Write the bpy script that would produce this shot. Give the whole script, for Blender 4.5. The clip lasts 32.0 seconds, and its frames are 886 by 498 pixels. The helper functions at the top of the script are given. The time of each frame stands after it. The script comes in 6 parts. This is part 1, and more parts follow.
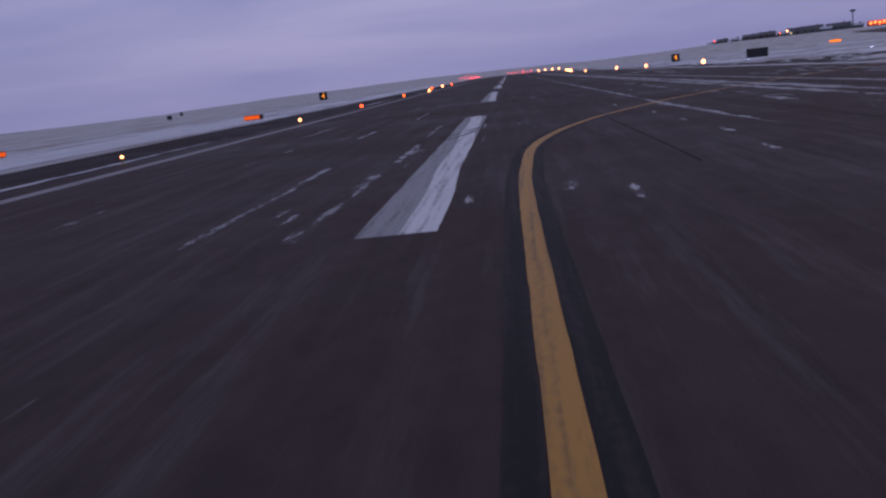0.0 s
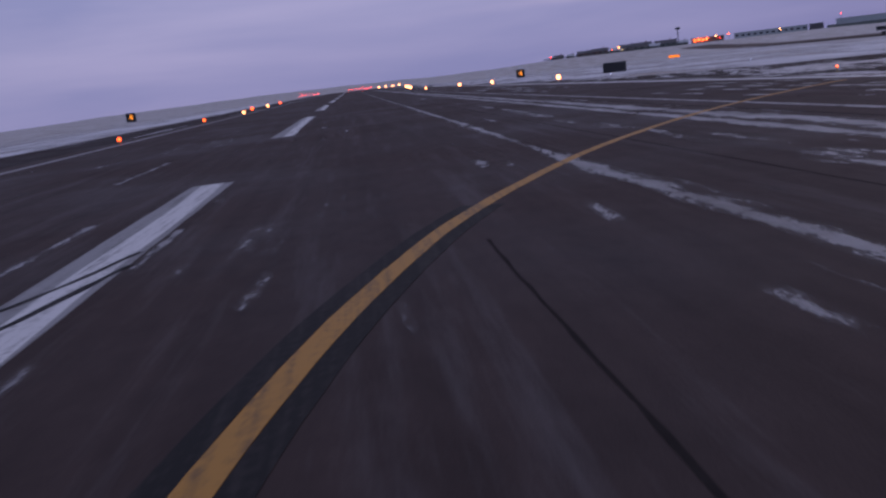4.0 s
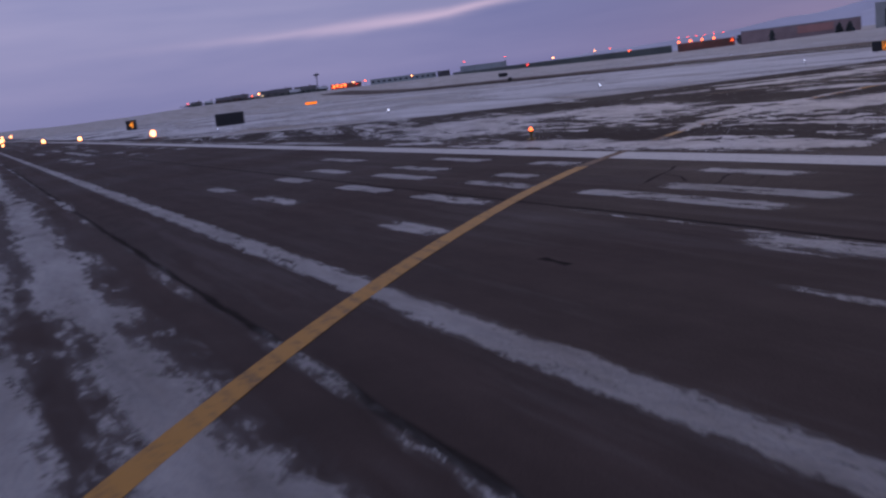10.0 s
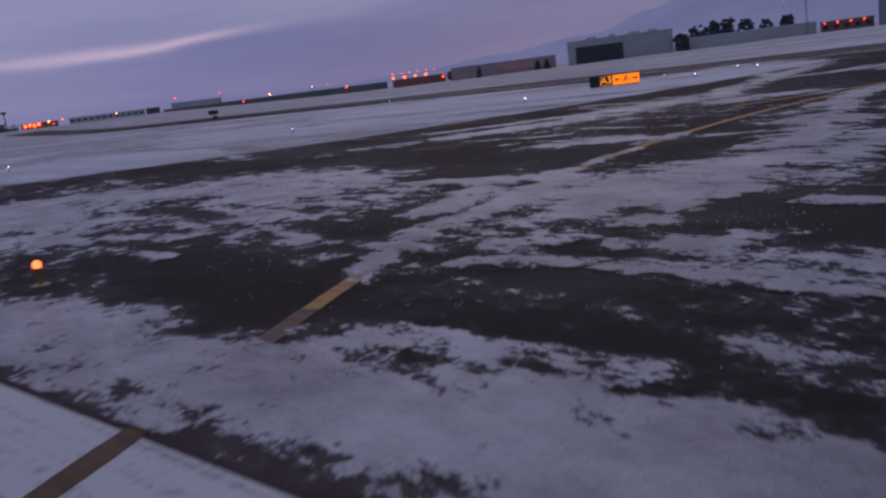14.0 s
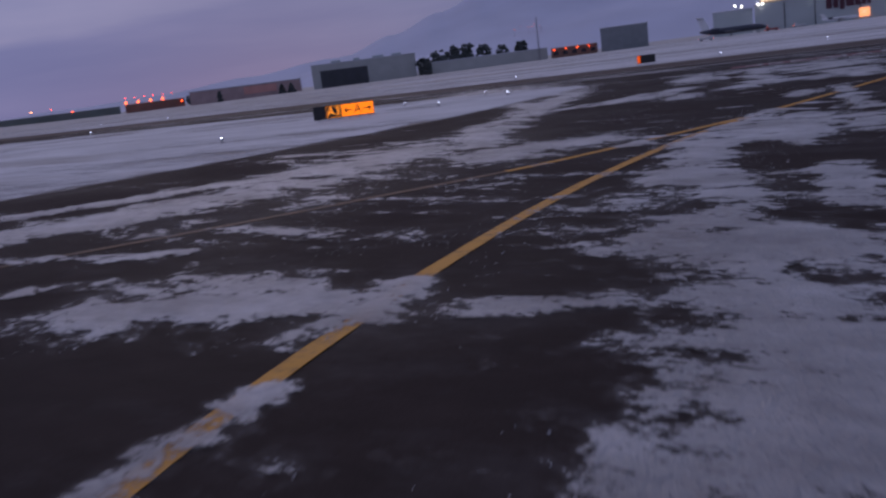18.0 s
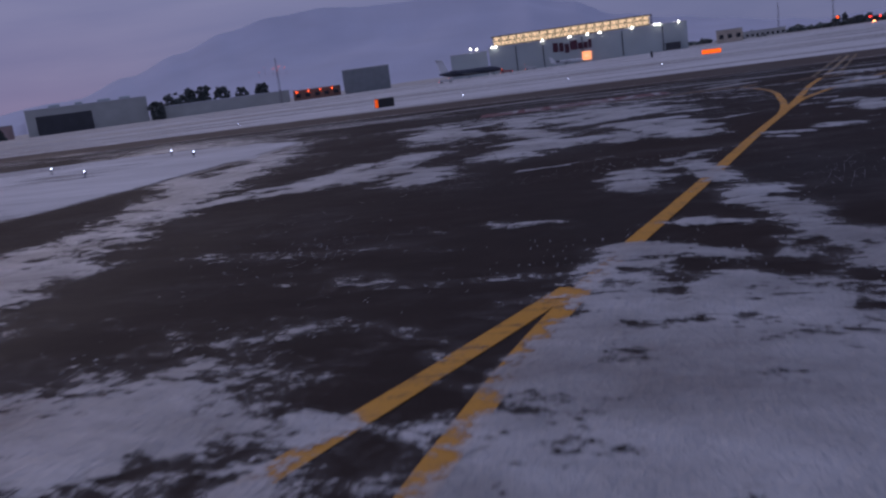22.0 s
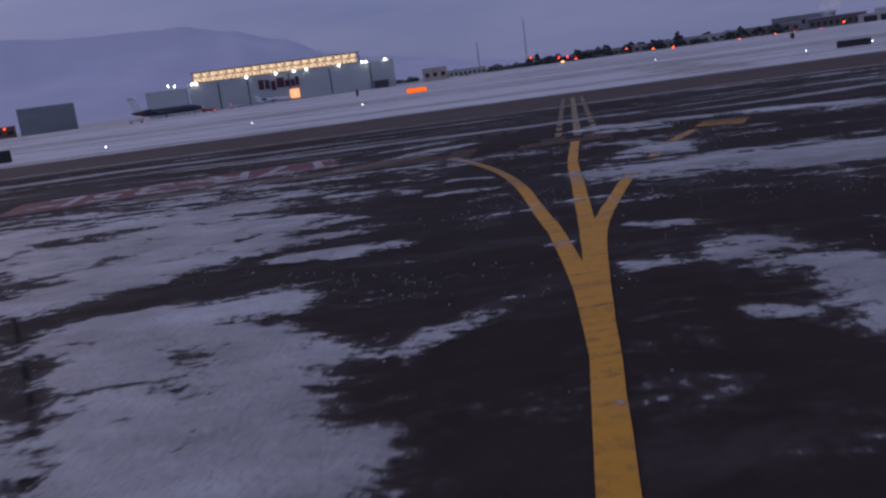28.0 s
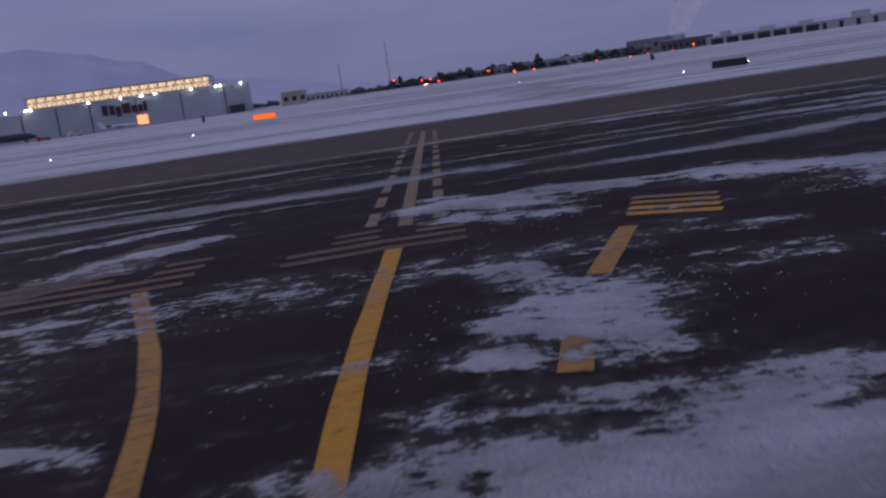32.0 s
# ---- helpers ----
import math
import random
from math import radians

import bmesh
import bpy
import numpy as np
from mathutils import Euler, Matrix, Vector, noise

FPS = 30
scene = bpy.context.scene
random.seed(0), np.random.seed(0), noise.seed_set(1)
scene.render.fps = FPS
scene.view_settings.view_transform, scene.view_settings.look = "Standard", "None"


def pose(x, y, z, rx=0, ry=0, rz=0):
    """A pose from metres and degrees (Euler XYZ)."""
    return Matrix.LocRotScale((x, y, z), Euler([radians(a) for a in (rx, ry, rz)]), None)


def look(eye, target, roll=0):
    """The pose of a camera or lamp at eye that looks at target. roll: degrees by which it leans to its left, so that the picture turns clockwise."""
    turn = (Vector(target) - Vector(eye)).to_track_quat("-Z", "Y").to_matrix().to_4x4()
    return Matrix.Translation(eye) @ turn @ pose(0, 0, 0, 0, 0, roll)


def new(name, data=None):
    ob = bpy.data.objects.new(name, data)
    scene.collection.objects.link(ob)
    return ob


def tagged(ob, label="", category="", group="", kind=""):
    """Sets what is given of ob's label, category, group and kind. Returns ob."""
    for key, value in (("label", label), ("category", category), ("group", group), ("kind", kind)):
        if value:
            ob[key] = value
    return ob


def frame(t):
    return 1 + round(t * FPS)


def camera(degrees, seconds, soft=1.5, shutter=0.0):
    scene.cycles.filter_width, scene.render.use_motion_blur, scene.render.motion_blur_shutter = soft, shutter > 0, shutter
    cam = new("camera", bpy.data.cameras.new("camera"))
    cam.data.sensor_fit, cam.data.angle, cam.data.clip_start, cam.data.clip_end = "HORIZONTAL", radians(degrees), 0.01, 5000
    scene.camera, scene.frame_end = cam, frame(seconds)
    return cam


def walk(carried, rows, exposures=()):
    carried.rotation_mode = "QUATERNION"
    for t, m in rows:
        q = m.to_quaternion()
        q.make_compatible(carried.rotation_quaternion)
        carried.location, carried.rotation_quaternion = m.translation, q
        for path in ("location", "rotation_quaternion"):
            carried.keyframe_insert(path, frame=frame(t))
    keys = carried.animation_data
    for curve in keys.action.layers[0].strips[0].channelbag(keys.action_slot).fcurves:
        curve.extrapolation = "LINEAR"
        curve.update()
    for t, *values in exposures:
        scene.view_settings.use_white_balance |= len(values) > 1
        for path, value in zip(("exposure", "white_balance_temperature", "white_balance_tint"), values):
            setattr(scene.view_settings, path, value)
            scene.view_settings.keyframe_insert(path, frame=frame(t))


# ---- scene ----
cam = camera(54.31, 32.0, soft=2.4, shutter=0.5)
PATH = [
    (0.0, 2.07, 0.00, 2.30, 78.90, 6.26, 4.28),
    (0.5, 2.18, 3.23, 2.30, 78.92, 6.34, 3.85),
    (1.0, 2.33, 6.41, 2.30, 78.83, 6.32, 3.16),
    (1.5, 2.53, 9.55, 2.30, 78.77, 6.34, 2.33),
    (2.0, 2.78, 12.66, 2.30, 78.77, 6.39, 1.04),
    (2.5, 3.09, 15.74, 2.30, 78.75, 6.43, -0.40),
    (3.0, 3.46, 18.77, 2.30, 78.70, 6.50, -2.03),
    (3.5, 3.87, 21.77, 2.30, 78.75, 6.47, -4.07),
    (4.0, 4.38, 24.59, 2.30, 78.80, 6.49, -6.04),
    (4.5, 5.09, 27.10, 2.30, 78.88, 6.52, -8.18),
    (5.0, 5.93, 29.42, 2.30, 78.97, 6.55, -10.36),
    (5.5, 6.82, 31.66, 2.30, 79.01, 6.56, -12.42),
    (6.0, 7.71, 33.93, 2.30, 79.12, 6.64, -14.37),
    (6.5, 8.63, 36.15, 2.30, 79.10, 6.57, -16.32),
    (7.0, 9.54, 38.26, 2.30, 79.05, 6.65, -17.70),
    (7.5, 10.47, 40.27, 2.30, 78.99, 6.72, -18.97),
    (8.0, 11.45, 42.19, 2.30, 78.91, 6.73, -20.33),
    (8.5, 12.50, 44.04, 2.30, 78.85, 6.72, -22.11),
    (9.0, 13.62, 45.84, 2.30, 78.90, 6.73, -24.34),
    (9.5, 14.81, 47.61, 2.30, 78.96, 6.78, -26.64),
    (10.0, 16.07, 49.32, 2.30, 79.03, 6.88, -28.99),
    (10.5, 17.39, 50.98, 2.30, 79.13, 6.92, -31.41),
    (11.0, 18.77, 52.59, 2.30, 79.11, 6.84, -33.85),
    (11.5, 20.21, 54.08, 2.30, 79.13, 6.99, -36.20),
    (12.0, 21.69, 55.46, 2.30, 79.10, 7.18, -38.64),
    (12.5, 23.19, 56.79, 2.30, 79.16, 7.14, -41.04),
    (13.0, 24.73, 58.05, 2.30, 79.04, 7.07, -43.34),
    (13.5, 26.31, 59.27, 2.30, 79.05, 7.10, -45.29),
    (14.0, 27.93, 60.48, 2.30, 79.07, 7.17, -47.15),
    (14.5, 29.61, 61.68, 2.30, 79.21, 7.03, -49.09),
    (15.0, 31.31, 62.87, 2.30, 79.38, 6.83, -51.17),
    (15.5, 33.03, 64.02, 2.30, 79.31, 6.77, -53.25),
    (16.0, 34.73, 65.02, 2.30, 79.20, 6.81, -55.34),
    (16.5, 36.47, 65.76, 2.30, 78.96, 6.91, -57.42),
    (17.0, 38.30, 66.38, 2.30, 78.72, 7.00, -59.50),
    (17.5, 40.31, 67.03, 2.30, 78.61, 7.04, -61.57),
    (18.0, 42.41, 67.74, 2.30, 78.51, 7.17, -63.49),
    (18.5, 44.54, 68.43, 2.30, 78.72, 7.35, -65.67),
    (19.0, 46.69, 69.04, 2.30, 79.08, 7.31, -67.80),
    (19.5, 48.84, 69.55, 2.30, 79.43, 7.28, -70.09),
    (20.0, 50.98, 69.97, 2.30, 79.35, 7.16, -72.43),
    (20.5, 53.11, 70.32, 2.30, 79.16, 7.24, -74.65),
    (21.0, 55.24, 70.59, 2.30, 78.99, 7.31, -76.54),
    (21.5, 57.36, 70.79, 2.30, 79.02, 7.43, -78.25),
    (22.0, 59.46, 70.90, 2.30, 79.06, 7.56, -79.95),
    (22.5, 61.51, 70.94, 2.30, 79.06, 7.56, -81.67),
    (23.0, 63.50, 70.89, 2.30, 79.12, 7.63, -83.37),
    (23.5, 65.41, 70.77, 2.30, 79.10, 7.59, -85.05),
    (24.0, 67.27, 70.61, 2.30, 79.09, 7.60, -86.67),
    (24.5, 69.09, 70.39, 2.30, 79.18, 7.74, -88.21),
    (25.0, 70.90, 70.15, 2.30, 79.20, 7.71, -89.79),
    (25.5, 72.64, 69.82, 2.30, 79.24, 7.65, -91.37),
    (26.0, 74.33, 69.42, 2.30, 79.27, 7.59, -92.92),
    (26.5, 75.99, 68.98, 2.30, 79.29, 7.56, -94.44),
    (27.0, 77.65, 68.54, 2.30, 79.24, 7.49, -96.11),
    (27.5, 79.30, 68.07, 2.30, 79.11, 7.54, -97.44),
    (28.0, 80.96, 67.59, 2.30, 78.97, 7.56, -98.46),
    (28.5, 82.62, 67.09, 2.30, 78.89, 7.57, -99.18),
    (29.0, 84.28, 66.58, 2.30, 78.90, 7.61, -99.92),
    (29.5, 85.94, 66.04, 2.30, 79.06, 7.66, -100.74),
    (30.0, 87.58, 65.47, 2.30, 79.23, 7.77, -101.44),
    (30.5, 89.17, 64.87, 2.30, 79.21, 7.80, -102.18),
    (31.0, 90.73, 64.27, 2.30, 79.29, 7.92, -103.49),
    (31.5, 92.25, 63.60, 2.30, 79.30, 7.98, -105.26),
    (32.0, 93.74, 62.86, 2.30, 79.22, 7.97, -107.27),
]
walk(cam, [(t, pose(x, y, z, rx, ry, rz)) for t, x, y, z, rx, ry, rz in PATH],
     exposures=[(0.0, 0.24), (6.0, 0.24), (10.0, 0.12), (13.0, -0.06), (16.0, -0.06), (19.0, 0.0), (22.0, -0.02), (25.0, 0.10), (32.0, 0.08)])

# ---------------------------------------------------------------- world and light
SUN_AZ = radians(52)      # where the last light of the day stands, clockwise from +y
world = bpy.data.worlds.new("dusk_sky")
scene.world = world
world.use_nodes = True
wn, wl = world.node_tree.nodes, world.node_tree.links
wn.clear()
w_out = wn.new("ShaderNodeOutputWorld")
w_bg = wn.new("ShaderNodeBackground")
w_bg.inputs["Strength"].default_value = 1.0
w_sky = wn.new("ShaderNodeTexSky")
w_sky.sky_type = "NISHITA"
w_sky.sun_disc = False
w_sky.sun_elevation = radians(2.0)
w_sky.sun_rotation = SUN_AZ
w_dim = wn.new("ShaderNodeMix")
w_dim.data_type = "RGBA"
w_dim.blend_type = "MULTIPLY"
w_dim.inputs[0].default_value = 1.0
w_dim.inputs[7].default_value = (0.10, 0.10, 0.10, 1)
wl.new(w_sky.outputs[0], w_dim.inputs[6])
# overcast deck: banded cloud of two violet greys, pinker low down
w_tc = wn.new("ShaderNodeTexCoord")
w_sep = wn.new("ShaderNodeSeparateXYZ")
wl.new(w_tc.outputs["Generated"], w_sep.inputs[0])
w_map = wn.new("ShaderNodeMapping")
w_map.inputs["Scale"].default_value = (1.3, 1.3, 9.0)
w_map.inputs["Rotation"].default_value = (radians(4), radians(-5), 0)
wl.new(w_tc.outputs["Generated"], w_map.inputs[0])
w_n = wn.new("ShaderNodeTexNoise")
w_n.inputs["Scale"].default_value = 1.6
w_n.inputs["Detail"].default_value = 5.0
w_n.inputs["Roughness"].default_value = 0.5
w_n.inputs["Distortion"].default_value = 0.25
wl.new(w_map.outputs[0], w_n.inputs["Vector"])
w_ramp = wn.new("ShaderNodeValToRGB")
w_ramp.color_ramp.elements[0].position = 0.36
w_ramp.color_ramp.elements[0].color = (0.168, 0.180, 0.322, 1)
w_ramp.color_ramp.elements[1].position = 0.70
w_ramp.color_ramp.elements[1].color = (0.240, 0.237, 0.378, 1)
wl.new(w_n.outputs[0], w_ramp.inputs[0])
w_grad = wn.new("ShaderNodeValToRGB")
ge = w_grad.color_ramp.elements
ge[0].position, ge[0].color = 0.0, (0.81, 0.775, 0.825, 1)
ge[1].position, ge[1].color = 0.35, (1.12, 1.15, 1.12, 1)
wl.new(w_sep.outputs["Z"], w_grad.inputs[0])
w_mul = wn.new("ShaderNodeMix")
w_mul.data_type, w_mul.blend_type = "RGBA", "MULTIPLY"
w_mul.inputs[0].default_value = 1.0
wl.new(w_ramp.outputs[0], w_mul.inputs[6])
wl.new(w_grad.outputs[0], w_mul.inputs[7])
w_mix = wn.new("ShaderNodeMix")
w_mix.data_type = "RGBA"
w_mix.inputs[0].default_value = 0.985
wl.new(w_dim.outputs[2], w_mix.inputs[6])
# brighter towards the south, where the runway leads, and a thin lit cloud edge low in the south-west
w_south = wn.new("ShaderNodeMapRange")
w_south.inputs["From Min"].default_value, w_south.inputs["From Max"].default_value = -0.2, 1.0
wl.new(w_sep.outputs["Y"], w_south.inputs["Value"])
w_mul2 = wn.new("ShaderNodeMix")
w_mul2.data_type, w_mul2.blend_type = "RGBA", "MULTIPLY"
w_mul2.inputs[0].default_value = 1.0
wl.new(w_mul.outputs[2], w_mul2.inputs[6])
w_tint = wn.new("ShaderNodeValToRGB")
te = w_tint.color_ramp.elements
te[0].position, te[0].color = 0.0, (0.872, 0.972, 1.015, 1)
te[1].position, te[1].color = 1.0, (1.56, 1.52, 1.51, 1)
te.new(0.60).color = (1.10, 1.135, 1.17, 1)
wl.new(w_south.outputs[0], w_tint.inputs[0])
wl.new(w_tint.outputs[0], w_mul2.inputs[7])


def w_math(op, a, b=None, c=None):
    t = wn.new("ShaderNodeMath")
    t.operation = op
    for i, v in enumerate((a, b, c)):
        if v is None:
            continue
        if isinstance(v, (int, float)):
            t.inputs[i].default_value = v
        else:
            wl.new(v, t.inputs[i])
    return t.outputs[0]


w_az = w_math("ARCTAN2", w_sep.outputs["X"], w_sep.outputs["Y"])
w_wob = w_math("MULTIPLY_ADD", w_n.outputs[0], 0.035, -0.0175)
w_cen = w_math("ADD", w_math("MULTIPLY_ADD", w_math("MAXIMUM", w_math("SUBTRACT", w_az, 0.52), 0.0), 0.10, 0.072), w_math("MULTIPLY", w_math("MINIMUM", w_math("SUBTRACT", w_az, 0.30), 0.0), 0.012))
w_dev = w_math("DIVIDE", w_math("SUBTRACT", w_math("ADD", w_sep.outputs["Z"], w_wob), w_cen), 0.0050)
w_bell = w_math("EXPONENT", w_math("MULTIPLY", w_math("MULTIPLY", w_dev, w_dev), -1.0))
w_side = w_math("DIVIDE", w_math("SUBTRACT", w_az, 0.54), w_math("MULTIPLY_ADD", w_math("LESS_THAN", w_az, 0.54), 0.15, 0.07))
w_fall = w_math("EXPONENT", w_math("MULTIPLY", w_math("MULTIPLY", w_side, w_side), -1.0))
w_streak = w_math("MULTIPLY", w_bell, w_fall)
w_add = wn.new("ShaderNodeMix")
w_add.data_type, w_add.blend_type = "RGBA", "ADD"
w_add.inputs[7].default_value = (0.27, 0.165, 0.15, 1)
wl.new(w_streak, w_add.inputs[0])
# a darker blue bank of cloud under that edge
w_under = w_math("MINIMUM", w_math("MAXIMUM", w_math("DIVIDE", w_math("SUBTRACT", w_cen, w_math("ADD", w_sep.outputs["Z"], w_wob)), 0.012), 0.0), 1.0)
w_reach = w_math("DIVIDE", w_math("SUBTRACT", w_az, 0.62), 0.34)
w_bank = w_math("MULTIPLY", w_under, w_math("EXPONENT", w_math("MULTIPLY", w_math("MULTIPLY", w_reach, w_reach), -1.0)))
w_blue = wn.new("ShaderNodeMix")
w_blue.data_type, w_blue.blend_type = "RGBA", "MULTIPLY"
w_blue.inputs[7].default_value = (0.76, 0.80, 0.90, 1)
wl.new(w_bank, w_blue.inputs[0])
wl.new(w_mul2.outputs[2], w_blue.inputs[6])
wl.new(w_blue.outputs[2], w_add.inputs[6])
wl.new(w_add.outputs[2], w_mix.inputs[7])
wl.new(w_mix.outputs[2], w_bg.inputs["Color"])
wl.new(w_bg.outputs[0], w_out.inputs[0])

sun = new("sun", bpy.data.lights.new("sun", "SUN"))
sun.data.energy = 0.35
sun.data.angle = radians(40)
sun.data.color = (1.0, 0.80, 0.78)
sun.matrix_world = look((math.sin(SUN_AZ) * 90, math.cos(SUN_AZ) * 90, 55), (0, 0, 0))


# ---------------------------------------------------------------- materials
def mat(name, color=(0.5, 0.5, 0.5), rough=0.6, metal=0.0, var=0.25, scale=3.0, bump=0.15, fine=60.0,
        emit=None, strength=0.0, spec=0.5, rough_var=0.0):
    """A plain surface with variation at two scales and fine relief."""
    m = bpy.data.materials.new(name)
    m.use_nodes = True
    n, l = m.node_tree.nodes, m.node_tree.links
    b = n["Principled BSDF"]
    b.inputs["Metallic"].default_value = metal
    b.inputs["Roughness"].default_value = rough
    b.inputs["Specular IOR Level"].default_value = spec
    if emit:
        b.inputs["Base Color"].default_value = (*color, 1)
        b.inputs["Emission Color"].default_value = (*emit, 1)
        b.inputs["Emission Strength"].default_value = strength
        return m
    tc = n.new("ShaderNodeTexCoord")
    big = n.new("ShaderNodeTexNoise")
    big.inputs["Scale"].default_value = scale
    big.inputs["Detail"].default_value = 5
    small = n.new("ShaderNodeTexNoise")
    small.inputs["Scale"].default_value = fine
    small.inputs["Detail"].default_value = 3
    info = n.new("ShaderNodeObjectInfo")
    for t in (big, small):
        l.new(tc.outputs["Object"], t.inputs["Vector"])
    mix = n.new("ShaderNodeMix")
    mix.data_type = "RGBA"
    mix.inputs[6].default_value = (*[c * (1 - var) for c in color], 1)
    mix.inputs[7].default_value = (*[min(1, c * (1 + var)) for c in color], 1)
    add = n.new("ShaderNodeMath")
    add.operation = "MULTIPLY_ADD"
    add.inputs[1].default_value = 0.35
    l.new(small.outputs[0], add.inputs[0])
    sub = n.new("ShaderNodeMath")
    sub.operation = "MULTIPLY_ADD"
    sub.inputs[1].default_value = 1.3
    sub.inputs[2].default_value = -0.32
    l.new(big.outputs[0], sub.inputs[0])
    l.new(sub.outputs[0], add.inputs[2])
    l.new(add.outputs[0], mix.inputs[0])
    hue = n.new("ShaderNodeMix")
    hue.data_type, hue.blend_type = "RGBA", "MULTIPLY"
    hue.inputs[0].default_value = 1.0
    rnd = n.new("ShaderNodeMapRange")
    rnd.inputs["To Min"].default_value = 1 - var * 0.3
    rnd.inputs["To Max"].default_value = 1.0
    l.new(info.outputs["Random"], rnd.inputs["Value"])
    l.new(mix.outputs[2], hue.inputs[6])
    l.new(rnd.outputs[0], hue.inputs[7])
    l.new(hue.outputs[2], b.inputs["Base Color"])
    if rough_var:
        rr = n.new("ShaderNodeMapRange")
        rr.inputs["From Min"].default_value, rr.inputs["From Max"].default_value = 0.3, 0.7
        rr.inputs["To Min"].default_value, rr.inputs["To Max"].default_value = rough - rough_var, rough + rough_var
        l.new(big.outputs[0], rr.inputs["Value"])
        l.new(rr.outputs[0], b.inputs["Roughness"])
    if bump:
        bp = n.new("ShaderNodeBump")
        bp.inputs["Strength"].default_value = bump
        bp.inputs["Distance"].default_value = 0.02
        l.new(small.outputs[0], bp.inputs["Height"])
        l.new(bp.outputs[0], b.inputs["Normal"])
    return m


def glow(name, color, strength):
    return mat(name, color=tuple(0.12 * c for c in color), rough=0.4, spec=0.1, emit=color, strength=strength)


def asphalt_mat(name, dark, light, streak=True, tint=(1, 1, 1)):
    """Asphalt: stone grain, broad stains, lengthwise tyre streaks, damp patches."""
    m = bpy.data.materials.new(name)
    m.use_nodes = True
    n, l = m.node_tree.nodes, m.node_tree.links
    b = n["Principled BSDF"]
    tc = n.new("ShaderNodeTexCoord")

    def noise_at(scale, stretch=(1, 1, 1), detail=5.0, rough=0.55):
        mp = n.new("ShaderNodeMapping")
        mp.inputs["Scale"].default_value = stretch
        l.new(tc.outputs["Object"], mp.inputs[0])
        t = n.new("ShaderNodeTexNoise")
        t.inputs["Scale"].default_value = scale
        t.inputs["Detail"].default_value = detail
        t.inputs["Roughness"].default_value = rough
        l.new(mp.outputs[0], t.inputs["Vector"])
        return t.outputs[0]

    stain = noise_at(0.11)
    tyre = noise_at(1.0, (1.6, 0.035, 1), 4.0)
    grain = noise_at(38.0, (1, 1, 1), 2.0)
    mid = noise_at(2.2, (1, 0.5, 1), 6.0, 0.65)

    def madd(a, k, c):
        t = n.new("ShaderNodeMath")
        t.operation = "MULTIPLY_ADD"
        l.new(a, t.inputs[0])
        t.inputs[1].default_value = k
        if isinstance(c, float):
            t.inputs[2].default_value = c
        else:
            l.new(c, t.inputs[2])
        return t.outputs[0]

    v = madd(stain, 1.0, -0.88)
    v = madd(tyre, 0.75 if streak else 0.15, v)
    v = madd(mid, 0.75, v)
    v = madd(grain, 0.55, v)
    mix = n.new("ShaderNodeMix")
    mix.data_type = "RGBA"
    mix.clamp_factor = True
    mix.inputs[6].default_value = (*[dark * c for c in tint], 1)
    mix.inputs[7].default_value = (*[light * c for c in tint], 1)
    l.new(v, mix.inputs[0])
    # thin frost and salt, in torn streaks
    frost = noise_at(0.55, (2.4, 0.14, 1) if streak else (0.8, 0.42, 1), 11.0, 0.74)
    fr = n.new("ShaderNodeMapRange")
    fr.inputs["From Min"].default_value, fr.inputs["From Max"].default_value = 0.52, 0.74
    fr.inputs["To Max"].default_value = 0.34 if streak else 0.26
    l.new(frost, fr.inputs["Value"])
    mix2 = n.new("ShaderNodeMix")
    mix2.data_type = "RGBA"
    mix2.inputs[7].default_value = (0.19, 0.175, 0.18, 1)
    l.new(fr.outputs[0], mix2.inputs[0])
    l.new(mix.outputs[2], mix2.inputs[6])
    l.new(mix2.outputs[2], b.inputs["Base Color"])
    rr = n.new("ShaderNodeMapRange")
    rr.inputs["From Min"].default_value, rr.inputs["From Max"].default_value = 0.35, 0.65
    rr.inputs["To Min"].default_value, rr.inputs["To Max"].default_value = 0.55, 0.82
    l.new(stain, rr.inputs["Value"])
    l.new(rr.outputs[0], b.inputs["Roughness"])
    b.inputs["Specular IOR Level"].default_value = 0.03 if streak else 0.02
    bp = n.new("ShaderNodeBump")
    bp.inputs["Strength"].default_value = 0.5
    bp.inputs["Distance"].default_value = 0.01
    l.new(grain, bp.inputs["Height"])
    l.new(bp.outputs[0], b.inputs["Normal"])
    return m


